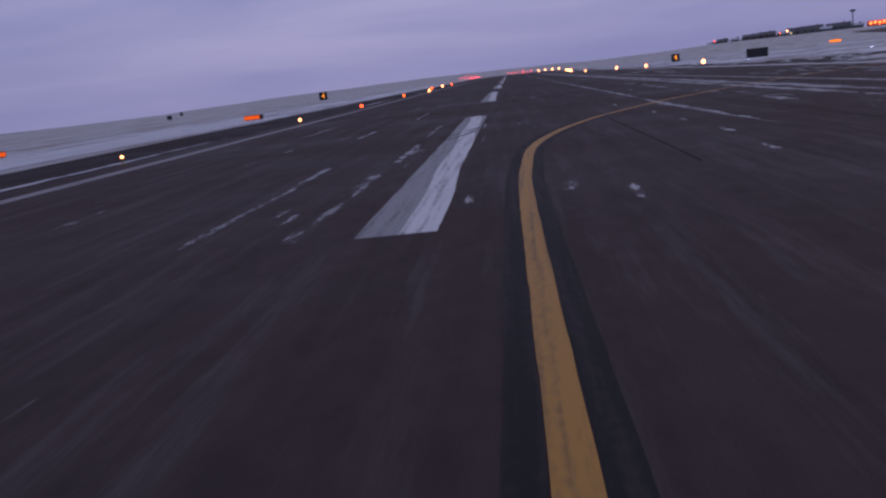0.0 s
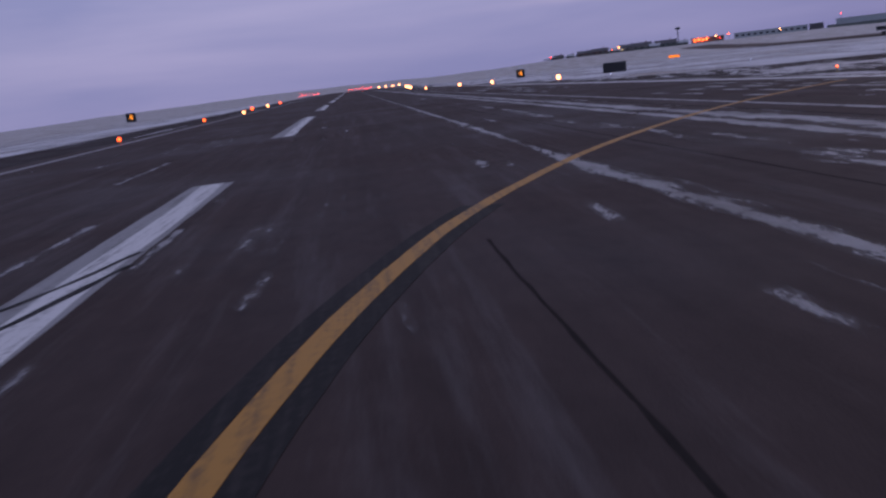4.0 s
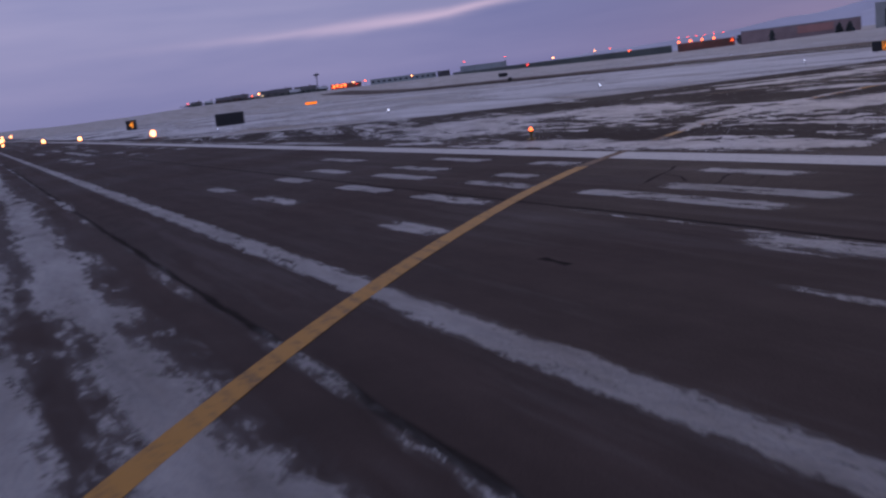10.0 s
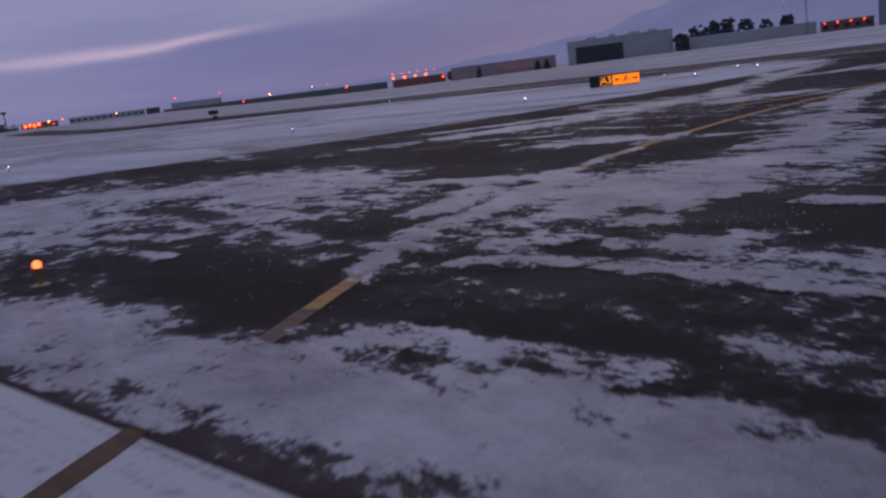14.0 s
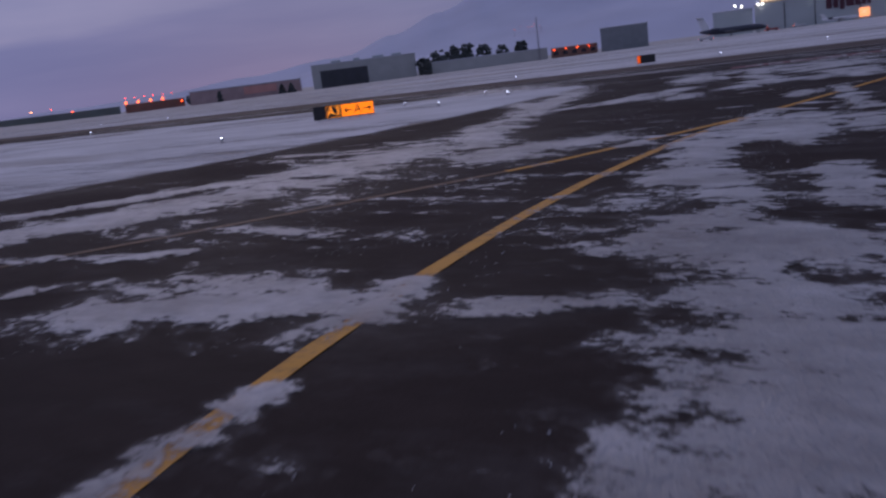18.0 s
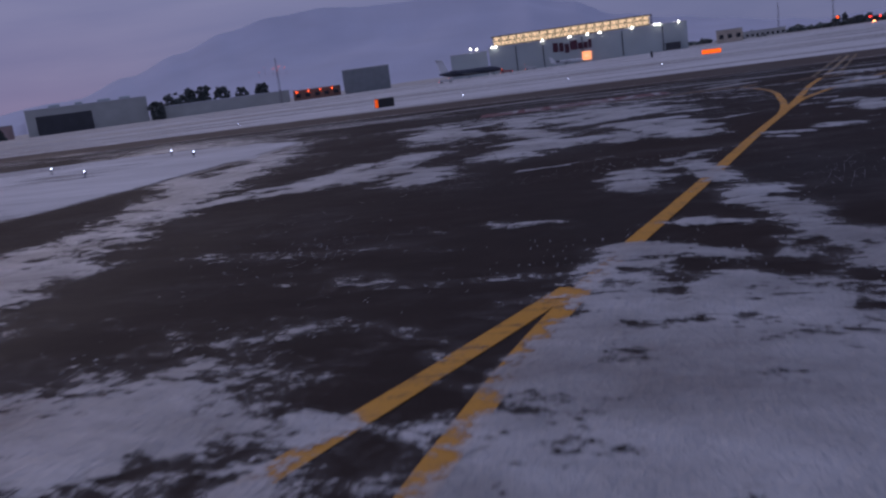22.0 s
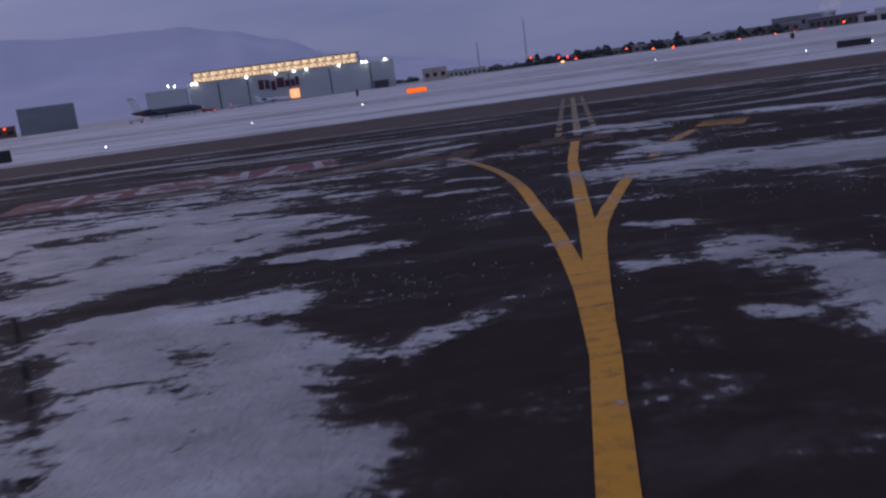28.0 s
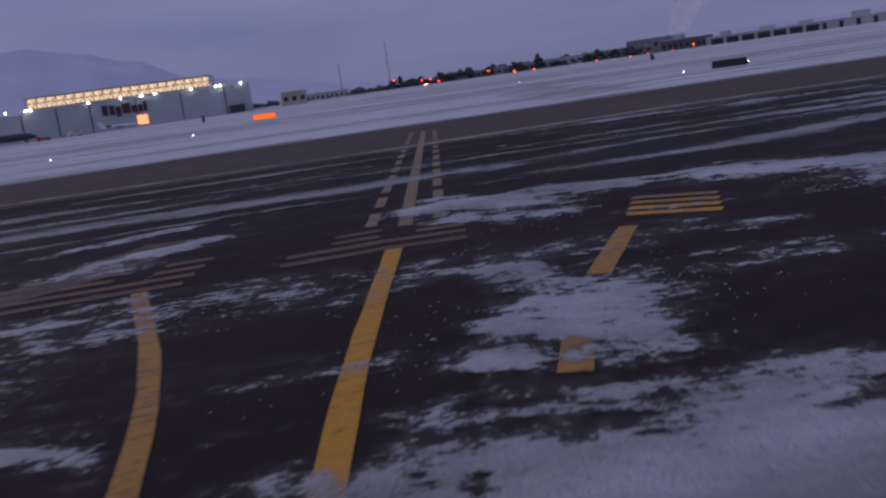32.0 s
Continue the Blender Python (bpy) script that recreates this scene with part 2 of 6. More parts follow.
def paint_mat(name, color, under, wear=0.45, rough=0.6):
    """Road paint, worn through to the asphalt in flecks and long scratches."""
    m = bpy.data.materials.new(name)
    m.use_nodes = True
    n, l = m.node_tree.nodes, m.node_tree.links
    b = n["Principled BSDF"]
    b.inputs["Roughness"].default_value = rough
    b.inputs["Specular IOR Level"].default_value = 0.15
    tc = n.new("ShaderNodeTexCoord")
    fleck = n.new("ShaderNodeTexNoise")
    fleck.inputs["Scale"].default_value = 9.0
    fleck.inputs["Detail"].default_value = 7
    fleck.inputs["Roughness"].default_value = 0.7
    mp = n.new("ShaderNodeMapping")
    mp.inputs["Scale"].default_value = (4.0, 0.12, 1)
    l.new(tc.outputs["Object"], mp.inputs[0])
    l.new(tc.outputs["Object"], fleck.inputs["Vector"])
    scr = n.new("ShaderNodeTexNoise")
    scr.inputs["Scale"].default_value = 2.0
    scr.inputs["Detail"].default_value = 3
    l.new(mp.outputs[0], scr.inputs["Vector"])
    add = n.new("ShaderNodeMath")
    add.operation = "MULTIPLY_ADD"
    add.inputs[1].default_value = 0.9
    l.new(scr.outputs[0], add.inputs[0])
    l.new(fleck.outputs[0], add.inputs[2])
    rm = n.new("ShaderNodeMapRange")
    rm.inputs["From Min"].default_value = 0.95 + 0.3 * (0.5 - wear)
    rm.inputs["From Max"].default_value = 1.25 + 0.3 * (0.5 - wear)
    l.new(add.outputs[0], rm.inputs["Value"])
    mix = n.new("ShaderNodeMix")
    mix.data_type = "RGBA"
    mix.inputs[6].default_value = (*color, 1)
    mix.inputs[7].default_value = (*under, 1)
    l.new(rm.outputs[0], mix.inputs[0])
    l.new(mix.outputs[2], b.inputs["Base Color"])
    bp = n.new("ShaderNodeBump")
    bp.inputs["Strength"].default_value = 0.3
    bp.inputs["Distance"].default_value = 0.006
    l.new(fleck.outputs[0], bp.inputs["Height"])
    l.new(bp.outputs[0], b.inputs["Normal"])
    return m


def snow_mat(name, color, dirt, amount=0.3, rough=0.45, stretch=(1, 1, 1), torn=False, tear_scale=1.3, turn=0.0, ruts=0.0, edge=(-0.02, 0.20), most=0.94):
    """Packed, part-melted snow with grey-brown dirt and a glazed, uneven skin. torn: thin cover, worn through by the sheet's own depth."""
    m = bpy.data.materials.new(name)
    m.use_nodes = True
    n, l = m.node_tree.nodes, m.node_tree.links
    b = n["Principled BSDF"]
    b.inputs["Roughness"].default_value = rough
    tc = n.new("ShaderNodeTexCoord")

    def tex(scale, detail, roughness=0.6, st=(1, 1, 1), rz=0.0):
        mp = n.new("ShaderNodeMapping")
        mp.vector_type = "TEXTURE"
        mp.inputs["Rotation"].default_value = (0, 0, rz)
        mp.inputs["Scale"].default_value = [1 / q for q in st]
        l.new(tc.outputs["Object"], mp.inputs[0])
        t = n.new("ShaderNodeTexNoise")
        t.inputs["Scale"].default_value = scale
        t.inputs["Detail"].default_value = detail
        t.inputs["Roughness"].default_value = roughness
        l.new(mp.outputs[0], t.inputs["Vector"])
        return t.outputs[0]

    def math_(op, a, c=None, d=None):
        t = n.new("ShaderNodeMath")
        t.operation = op
        for i, v in enumerate((a, c, d)):
            if v is None:
                continue
            if isinstance(v, (int, float)):
                t.inputs[i].default_value = v
            else:
                l.new(v, t.inputs[i])
        return t.outputs[0]

    a_ = tex(0.5, 8, 0.68, stretch, turn)
    c_ = tex(14.0, 4)
    rm = n.new("ShaderNodeMapRange")
    rm.inputs["From Min"].default_value = 0.62 - amount * 0.5
    rm.inputs["From Max"].default_value = 0.80 - amount * 0.25
    l.new(a_, rm.inputs["Value"])
    mix = n.new("ShaderNodeMix")
    mix.data_type = "RGBA"
    mix.inputs[6].default_value = (*color, 1)
    mix.inputs[7].default_value = (*dirt, 1)
    l.new(rm.outputs[0], mix.inputs[0])
    l.new(mix.outputs[2], b.inputs["Base Color"])
    bp = n.new("ShaderNodeBump")
    bp.inputs["Strength"].default_value = 0.9
    bp.inputs["Distance"].default_value = 0.06
    l.new(math_("MULTIPLY_ADD", tex(2.4, 6, 0.72, stretch, turn), 2.6, c_), bp.inputs["Height"])
    l.new(bp.outputs[0], b.inputs["Normal"])
    if torn:
        at_ = n.new("ShaderNodeAttribute")
        at_.attribute_name = "cover"
        n1 = tex(tear_scale, 9, 0.70, stretch, turn)
        n2 = tex(22.0, 3, 0.6, (1, 0.5, 1), turn)
        v = math_("MULTIPLY_ADD", n1, 2.4, -1.2)
        v = math_("ADD", math_("MULTIPLY_ADD", n2, 0.8, -0.40), v)
        v = math_("ADD", at_.outputs["Fac"], v)
        n3 = tex(5.5, 5, 0.75, stretch, turn)
        v = math_("ADD", math_("MULTIPLY_ADD", n3, 1.4, -0.70), v)
        if ruts:
            n4 = tex(1.0, 4, 0.7, (0.05, 3.2, 1), turn)
            v = math_("ADD", math_("MULTIPLY_ADD", n4, ruts, -0.5 * ruts), v)
        sm = n.new("ShaderNodeMapRange")
        sm.interpolation_type = "SMOOTHSTEP"
        sm.inputs["From Min"].default_value, sm.inputs["From Max"].default_value = edge
        sm.inputs["To Max"].default_value = most
        l.new(v, sm.inputs["Value"])
        dust = n.new("ShaderNodeMapRange")          # thin blown dusting round the crust
        dust.inputs["From Min"].default_value, dust.inputs["From Max"].default_value = -0.36, 0.10
        dust.inputs["To Max"].default_value = 0.09
        l.new(v, dust.inputs["Value"])
        tr = n.new("ShaderNodeBsdfTransparent")
        ms = n.new("ShaderNodeMixShader")
        thin = n.new("ShaderNodeMapRange")          # thin, half-melted places where the ground shows through
        thin.inputs["From Min"].default_value, thin.inputs["From Max"].default_value = 0.36, 0.60
        thin.inputs["To Min"].default_value = 0.74
        l.new(tex(0.9, 7, 0.72, stretch, turn), thin.inputs["Value"])
        l.new(math_("MAXIMUM", math_("MULTIPLY", sm.outputs[0], thin.outputs[0]), dust.outputs[0]), ms.inputs[0])
        l.new(tr.outputs[0], ms.inputs[1])
        l.new(b.outputs[0], ms.inputs[2])
        l.new(ms.outputs[0], n["Material Output"].inputs[0])
    return m


ASPHALT = asphalt_mat("runway_asphalt", 0.015, 0.054, tint=(1.40, 1.0, 0.93))
TAXI_ASPHALT = asphalt_mat("taxiway_asphalt", 0.015, 0.047, streak=False, tint=(1.36, 1.0, 0.94))
TAXI_A_ASPHALT = asphalt_mat("gritted_asphalt", 0.055, 0.125, streak=False, tint=(1.3, 1.0, 0.90))
SEAL = mat("crack_sealant", (0.027, 0.0225, 0.0215), 0.95, spec=0.02, var=0.3, scale=4)
WHITE = paint_mat("white_paint", (0.62, 0.60, 0.60), (0.07, 0.063, 0.063), 0.50)
EDGE_WHITE = paint_mat("edge_paint", (0.54, 0.52, 0.515), (0.16, 0.145, 0.145), 0.36)
GREY_EDGE = paint_mat("dirty_edge_paint", (0.24, 0.225, 0.225), (0.08, 0.07, 0.07), 0.55)
# one guide-line paint in two tones: this one as lit, next as unlit
YELLOW = paint_mat("yellow_paint", (0.56, 0.26, 0.028), (0.17, 0.085, 0.03), 0.44)
WORN_UNLIT_YELLOW = paint_mat("worn_unlit_yellow_paint", (0.41, 0.205, 0.045), (0.12, 0.075, 0.04), 0.56)
SIGN_WHITE = paint_mat("faded_sign_white", (0.38, 0.36, 0.37), (0.09, 0.06, 0.062), 0.5)
OLD_WHITE = paint_mat("old_white_paint", (0.27, 0.262, 0.265), (0.075, 0.068, 0.068), 0.55)
PALE_YELLOW = paint_mat("faded_yellow_paint", (0.27, 0.18, 0.09), (0.08, 0.062, 0.052), 0.6)
BLACK_PAINT = paint_mat("black_paint", (0.017, 0.016, 0.016), (0.042, 0.036, 0.034), 0.66, 0.85)
RED_PAINT = paint_mat("red_paint", (0.135, 0.022, 0.032), (0.06, 0.045, 0.045), 0.55)
HOLD_PAINT = paint_mat("worn_hold_paint", (0.17, 0.095, 0.05), (0.035, 0.028, 0.026), 0.72)
FAINT_YELLOW = paint_mat("worn_off_yellow_paint", (0.125, 0.060, 0.027), (0.035, 0.028, 0.026), 0.66)
SAND_STAIN = paint_mat("sanded_stain", (0.085, 0.052, 0.034), (0.03, 0.026, 0.025), 0.55)
SNOW = snow_mat("packed_snow", (0.60, 0.585, 0.605), (0.27, 0.245, 0.245), 0.54, 0.38, (1.0, 0.55, 1), True, 1.7, radians(-16.6), 0.55, edge=(-0.10, 0.28))
RIDGE_SNOW = snow_mat("scraped_snow", (0.44, 0.425, 0.435), (0.20, 0.18, 0.18), 0.40, 0.55, (1.5, 0.35, 1), True, 2.2, edge=(-0.08, 0.42), most=0.82)
FIELD = snow_mat("snowy_grass", (0.54, 0.52, 0.535), (0.25, 0.205, 0.17), 0.52, 0.8, (0.35, 0.10, 1))
SNOWFIELD = snow_mat("snow_field", (0.68, 0.665, 0.70), (0.33, 0.295, 0.285), 0.17, 0.7, (0.30, 0.05, 1), True, 0.25, radians(-11), edge=(-0.14, 0.42))
SIGN_BLACK = mat("sign_black", (0.02, 0.02, 0.022), 0.45, scale=5)
SIGN_METAL = mat("sign_frame_metal", (0.10, 0.10, 0.11), 0.45, 0.5, scale=6)
LAMP_METAL = mat("lamp_cast_metal", (0.30, 0.20, 0.05), 0.5, 0.2, scale=20)
BLUE_METAL = mat("taxi_lamp_body", (0.05, 0.06, 0.12), 0.5, 0.2, scale=20)
AMBER_FACE = glow("amber_sign_face", (1.0, 0.21, 0.012), 1.35)
RED_AMBER_FACE = glow("red_amber_face", (1.0, 0.13, 0.012), 1.3)
DIM_AMBER_FACE = glow("dim_amber_face", (1.0, 0.12, 0.01), 0.7)
AMBER_LETTER = glow("amber_letter", (1.0, 0.3, 0.03), 1.3)
WHITE_GLOW = glow("white_lamp_glow", (1.0, 0.34, 0.125), 6.5)
WARM_GLOW = glow("warm_lamp_glow", (1.0, 0.13, 0.035), 4.5)
COOL_GLOW = glow("taxi_lamp_glow", (0.66, 0.72, 1.0), 6)
BAR_GLOW = glow("runway_end_glow", (1.0, 0.05, 0.04), 12)
RED_GLOW = glow("red_lamp_glow", (1.0, 0.045, 0.035), 4.5)
ORANGE_GLOW = glow("orange_lamp_glow", (1.0, 0.085, 0.016), 4.5)
FLOOD_GLOW = glow("flood_lamp_glow", (1.0, 0.96, 0.92), 9)
# lightened conifer green; the haze of distance is in it
TREE = mat("dark_conifer", (0.062, 0.072, 0.070), 0.8, scale=1.5, var=0.5)
# cladding lightened; haze across the field is put into its colour
HEDGE = mat("grey_green_cladding", (0.165, 0.185, 0.165), 0.85, scale=0.08, var=0.25, bump=0.05, fine=2)
TRUNK = mat("bark", (0.07, 0.05, 0.04), 0.9, scale=6)


# ---------------------------------------------------------------- mesh helpers
def link(name, bm, material, parent=None, label="", smooth=False):
    me = bpy.data.meshes.new(name)
    bm.normal_update()
    bm.to_mesh(me)
    bm.free()
    if smooth:
        me.polygons.foreach_set("use_smooth", [True] * len(me.polygons))
    if material:
        me.materials.append(material)
    ob = new(name, me)
    if parent:
        ob.parent = parent
    if label:
        ob["label"] = label
    return ob


def part(name, bm, material, parent, label="", smooth=False):
    return link(name, bm, material, parent, label, smooth)


def thing(name, label, category, m=None, group="", kind=""):
    ob = new(name)
    if m is not None:
        ob.matrix_basis = m
    return tagged(ob, label, category, group, kind)


def box(bm, x0, x1, y0, y1, z0, z1, bevel=0.0):
    r = bmesh.ops.create_cube(bm, size=1.0)
    vs = r["verts"]
    for v in vs:
        v.co = Vector((x0 + (v.co.x + .5) * (x1 - x0), y0 + (v.co.y + .5) * (y1 - y0), z0 + (v.co.z + .5) * (z1 - z0)))
    if bevel:
        es = list({e for v in vs for e in v.link_edges})
        bmesh.ops.bevel(bm, geom=es, offset=bevel, segments=1, affect="EDGES")
    return bm


def boxed(x0, x1, y0, y1, z0, z1, bevel=0.0):
    return box(bmesh.new(), x0, x1, y0, y1, z0, z1, bevel)


def rod(bm, a, b, r, r2=None, n=8):
    a, b = Vector(a), Vector(b)
    d = b - a
    res = bmesh.ops.create_cone(bm, cap_ends=True, segments=n, radius1=r, radius2=r if r2 is None else r2, depth=d.length)
    m = Matrix.Translation((a + b) / 2) @ d.to_track_quat("Z", "Y").to_matrix().to_4x4()
    bmesh.ops.transform(bm, matrix=m, verts=res["verts"])
    return bm


def ball(bm, c, r, sx=1, sy=1, sz=1, sub=2):
    res = bmesh.ops.create_icosphere(bm, subdivisions=sub, radius=r)
    bmesh.ops.transform(bm, matrix=Matrix.Translation(c) @ Matrix.Diagonal((sx, sy, sz, 1)), verts=res["verts"])
    return bm


def prism(pts, z0, z1):
    """A slab over a plan outline (counter-clockwise)."""
    bm = bmesh.new()
    lo = [bm.verts.new((x, y, z0)) for x, y in pts]
    hi = [bm.verts.new((x, y, z1)) for x, y in pts]
    bm.faces.new(hi)
    bm.faces.new(lo[::-1])
    for i in range(len(pts)):
        j = (i + 1) % len(pts)
        bm.faces.new((lo[i], lo[j], hi[j], hi[i]))
    return bm


def curve_pts(pts, step=0.6):
    """A smooth line through a few plan points (Catmull-Rom)."""
    p = [Vector(q) for q in pts]
    p = [p[0] * 2 - p[1]] + p + [p[-1] * 2 - p[-2]]
    out = []
    for i in range(1, len(p) - 2):
        n = max(2, int((p[i + 1] - p[i]).length / step))
        for k in range(n):
            s = k / n
            out.append(0.5 * ((2 * p[i]) + (p[i + 1] - p[i - 1]) * s + (2 * p[i - 1] - 5 * p[i] + 4 * p[i + 1] - p[i + 2]) * s * s
                              + (3 * p[i] - p[i - 1] - 3 * p[i + 1] + p[i + 2]) * s ** 3))
    out.append(p[-2])
    return out


def ribbon(pts, width, z=0.004, offset=0.0, rough=0.0, seed=1, thick=0.004):
    """A painted band of a given width along a line, with slightly uneven edges."""
    rng = random.Random(seed)
    bm = bmesh.new()
    rows = []
    for i, p in enumerate(pts):
        a, b = pts[max(0, i - 1)], pts[min(len(pts) - 1, i + 1)]
        d = (b - a).normalized()
        nrm = Vector((-d.y, d.x))
        w1 = width / 2 + rng.uniform(-rough, rough)
        w2 = width / 2 + rng.uniform(-rough, rough)
        c = p + nrm * offset
        l_, r_ = c + nrm * w1, c - nrm * w2
        rows.append([bm.verts.new((l_.x, l_.y, z - thick)), bm.verts.new((l_.x, l_.y, z)),
                     bm.verts.new((r_.x, r_.y, z)), bm.verts.new((r_.x, r_.y, z - thick))])
    for a, b in zip(rows, rows[1:]):
        bm.faces.new((a[1], a[2], b[2], b[1]))
        bm.faces.new((a[0], a[1], b[1], b[0]))
        bm.faces.new((a[2], a[3], b[3], b[2]))
    return bm


def rise(x, y):
    """Height of the open ground: level by the runway, climbing gently on one side, falling on the other, with a low terrace far down the field."""
    base = max(0.0, x - 190.0) * 0.0085 - max(0.0, -70.0 - x) * 0.0105
    r = math.hypot(x - 16, y - 49)
    az = math.degrees(math.atan2(x - 16, y - 49))
    if r > 430 and 7 < az < 43:
        side = min(1.0, (az - 7) / 5, (43 - az) / 13)
        s = min(1.0, (r - 430) / 370)
        base += side * s * s * (3 - 2 * s) * max(0.0, 7.0 - base)
    return base


# ---------------------------------------------------------------- ground and pavements
def build_ground():
    rings = [0, 20, 40, 70, 100, 140, 180, 220, 260, 320, 380, 440, 500, 560, 620, 680, 740, 800, 860, 950, 1150, 1600, 2300, 3300, 4600]
    seg = 144
    bm = bmesh.new()
    c = bm.verts.new((60, 60, -0.035))
    prev = None
    for r in rings[1:]:
        row = []
        for k in range(seg):
            a = 2 * math.pi * k / seg
            x, y = 60 + r * math.cos(a), 60 + r * math.sin(a)
            row.append(bm.verts.new((x, y, -0.035 + rise(x, y) * (1 if r < 1200 or x < 0 else 1200 / r))))
        for k in range(seg):
            j = (k + 1) % seg
            if prev is None:
                bm.faces.new((c, row[k], row[j]))
            else:
                bm.faces.new((prev[k], row[k], row[j], prev[j]))
        prev = row
    ob = link("ground", bm, FIELD, smooth=True)
    tagged(ob, "open airfield of frozen grass under thin patchy snow", "ground", kind="structure")


build_ground()
RW_X0, RW_X1 = -16.6, 32.4           # paved width of the runway
tagged(link("runway", prism([(RW_X0, -260), (RW_X1, -260), (RW_X1, 820), (RW_X0, 820)], -0.06, 0.0), ASPHALT),
       "dark grooved asphalt runway with tyre streaks and snow scrapings", "runway", kind="structure")

TAX = Vector((0.9585, -0.2850))       # direction of the exit taxiway where it meets taxiway A
CRS = Vector((0.2850, 0.9585))        # across it


def near_a(y):
    return 117.0 + 0.19 * y


def far_a(y):
    return 139.0 + 0.19 * y


throat = [(32.4, 14), (46, 27), (62, 36), (80, 36), (96, 28), (near_a(12), 12), (near_a(430), 430), (near_a(430) - 17.0, 430),
          (near_a(200) - 17.5, 200), (near_a(150) - 19.0, 150), (near_a(112) - 21.5, 112), (near_a(99) - 20.5, 99), (112.0, 92.0), (108.5, 88.4), (105.0, 87.2), (98.0, 87.0), (90.0, 87.2), (83.0, 88.0), (76.0, 89.4), (68.0, 91.4), (60.0, 94.4), (51.0, 99.6), (44.0, 106.0), (38.0, 118.0), (34.5, 132.0), (32.4, 141)]
tagged(link("taxiway_exit", prism(throat, -0.06, -0.002), TAXI_ASPHALT),
       "dark asphalt exit taxiway part covered by trodden snow", "taxiway", kind="structure")
bm = bmesh.new()
prev = None
for k in range(53):                   # follows the lie of the ground
    y = -420 + k * 20
    row = []
    for f in (0.0, 0.5, 1.0):
        x = near_a(y) + (far_a(y) - near_a(y)) * f
        z = rise(x, y) + 0.001 + 0.16 * min(1.0, max(0.0, (y - 210) / 60))
        row.append((bm.verts.new((x, y, z)), bm.verts.new((x, y, z - 0.25))))
    if prev:
        for q in range(2):
            bm.faces.new((prev[q][0], prev[q + 1][0], row[q + 1][0], row[q][0]))
        bm.faces.new((prev[0][1], prev[0][0], row[0][0], row[0][1]))
        bm.faces.new((prev[2][0], prev[2][1], row[2][1], row[2][0]))
    prev = row
tagged(link("taxiway_parallel", bm, TAXI_A_ASPHALT), "brownish gritted asphalt taxiway running beside the runway", "taxiway", kind="structure")


# ---------------------------------------------------------------- painted markings
def marking(name, bm, material, label, category="marking", group=""):
    return tagged(link(name, bm, material), label, category, group=group, kind="structure")


for i in range(13):                   # runway centreline stripes, 120 ft with 80 ft gaps
    y0 = 13.2 + i * 62.6 - 62.6
    pts = [Vector((0, y0 + k * 37.4 / 24)) for k in range(25)]
    marking("centreline_stripe", ribbon(pts, 1.2, 0.005, rough=0.02, seed=i), OLD_WHITE,
            "older greyed runway centreline stripe under the repaint", group="runway centreline")
    pts = [Vector((0.42 - 0.0155 * k + 0.05 * math.sin(k * 0.7), p.y)) for k, p in enumerate(pts)]
    marking("centreline_stripe", ribbon(pts, 0.62, 0.009, rough=0.012, seed=i), WHITE,
            "worn white repainted runway centreline stripe with tyre scuffs", group="runway centreline")
for k, pts in enumerate((((-0.75, 33.2), (-0.2, 34.4), (0.2, 36.0), (0.6, 38.2)), ((-0.7, 35.4), (-0.1, 37.0), (0.5, 39.4)))):
    marking("tyre_mark", ribbon(curve_pts(pts), 0.13, 0.012, rough=0.03, seed=30 + k), BLACK_PAINT, "dark tyre mark across the centreline stripe")
marking("edge_stripe", ribbon([Vector((30.1, y)) for y in range(-200, 800, 8)], 1.0, 0.005, rough=0.02, seed=3), EDGE_WHITE,
        "broad white painted runway edge stripe, partly iced")
marking("edge_stripe", ribbon([Vector((-14.4, y)) for y in range(-200, 800, 8)], 0.8, 0.005, rough=0.02, seed=4), GREY_EDGE,
        "dirty worn runway edge stripe on the far side")

MAIN = curve_pts([(2.3, -60), (2.25, -20), (2.25, 0), (2.2, 16), (2.3, 21.3), (2.6, 26.5), (3.45, 31.2), (4.6, 35.2), (6.2, 39.3), (9.1, 44.8),
                  (11.8, 49.0), (15.7, 54.1), (19.4, 58.1), (23.9, 62.1), (28.3, 65.3), (31.4, 67.0), (34.6, 68.7),
                  (37.1, 69.9), (40.0, 70.85), (44.5, 71.8), (47.9, 72.35), (52.2, 72.7), (57.0, 72.75), (62.0, 72.4),
                  (65.5, 71.9), (68.4, 71.25), (71.0, 70.5), (75.0, 69.3), (82.2, 67.2), (88.6, 65.25), (92.0, 64.25), (97.5, 62.72), (101, 61.75), (106.2, 60.1)])
# duller copy of the line's yellow for the stretch out of the light
marking("taxi_centreline", ribbon([p for p in MAIN if p.x < 28.4], 0.29, 0.008, rough=0.008, seed=11), WORN_UNLIT_YELLOW,
        "worn yellow taxi guide line curving off the runway, coloured as unlit")
marking("taxi_centreline", ribbon([p for p in MAIN if 28.0 <= p.x < 34.0], 0.27, 0.0086, rough=0.012, seed=20), FAINT_YELLOW,
        "nearly worn-off stretch of the guide line over the runway edge")
marking("taxi_centreline", ribbon([p for p in MAIN if 33.5 <= p.x < 41.0], 0.25, 0.0092, rough=0.012, seed=21), WORN_UNLIT_YELLOW,
        "worn yellow guide line between ice patches")
marking("taxi_centreline", ribbon([p for p in MAIN if p.x >= 40.6], 0.25, 0.0098, rough=0.008, seed=19), YELLOW,
        "yellow taxi guide line leading to the hold line, coloured as lit")
START = [p for p in MAIN if p.y < 40 and p.x < 8]
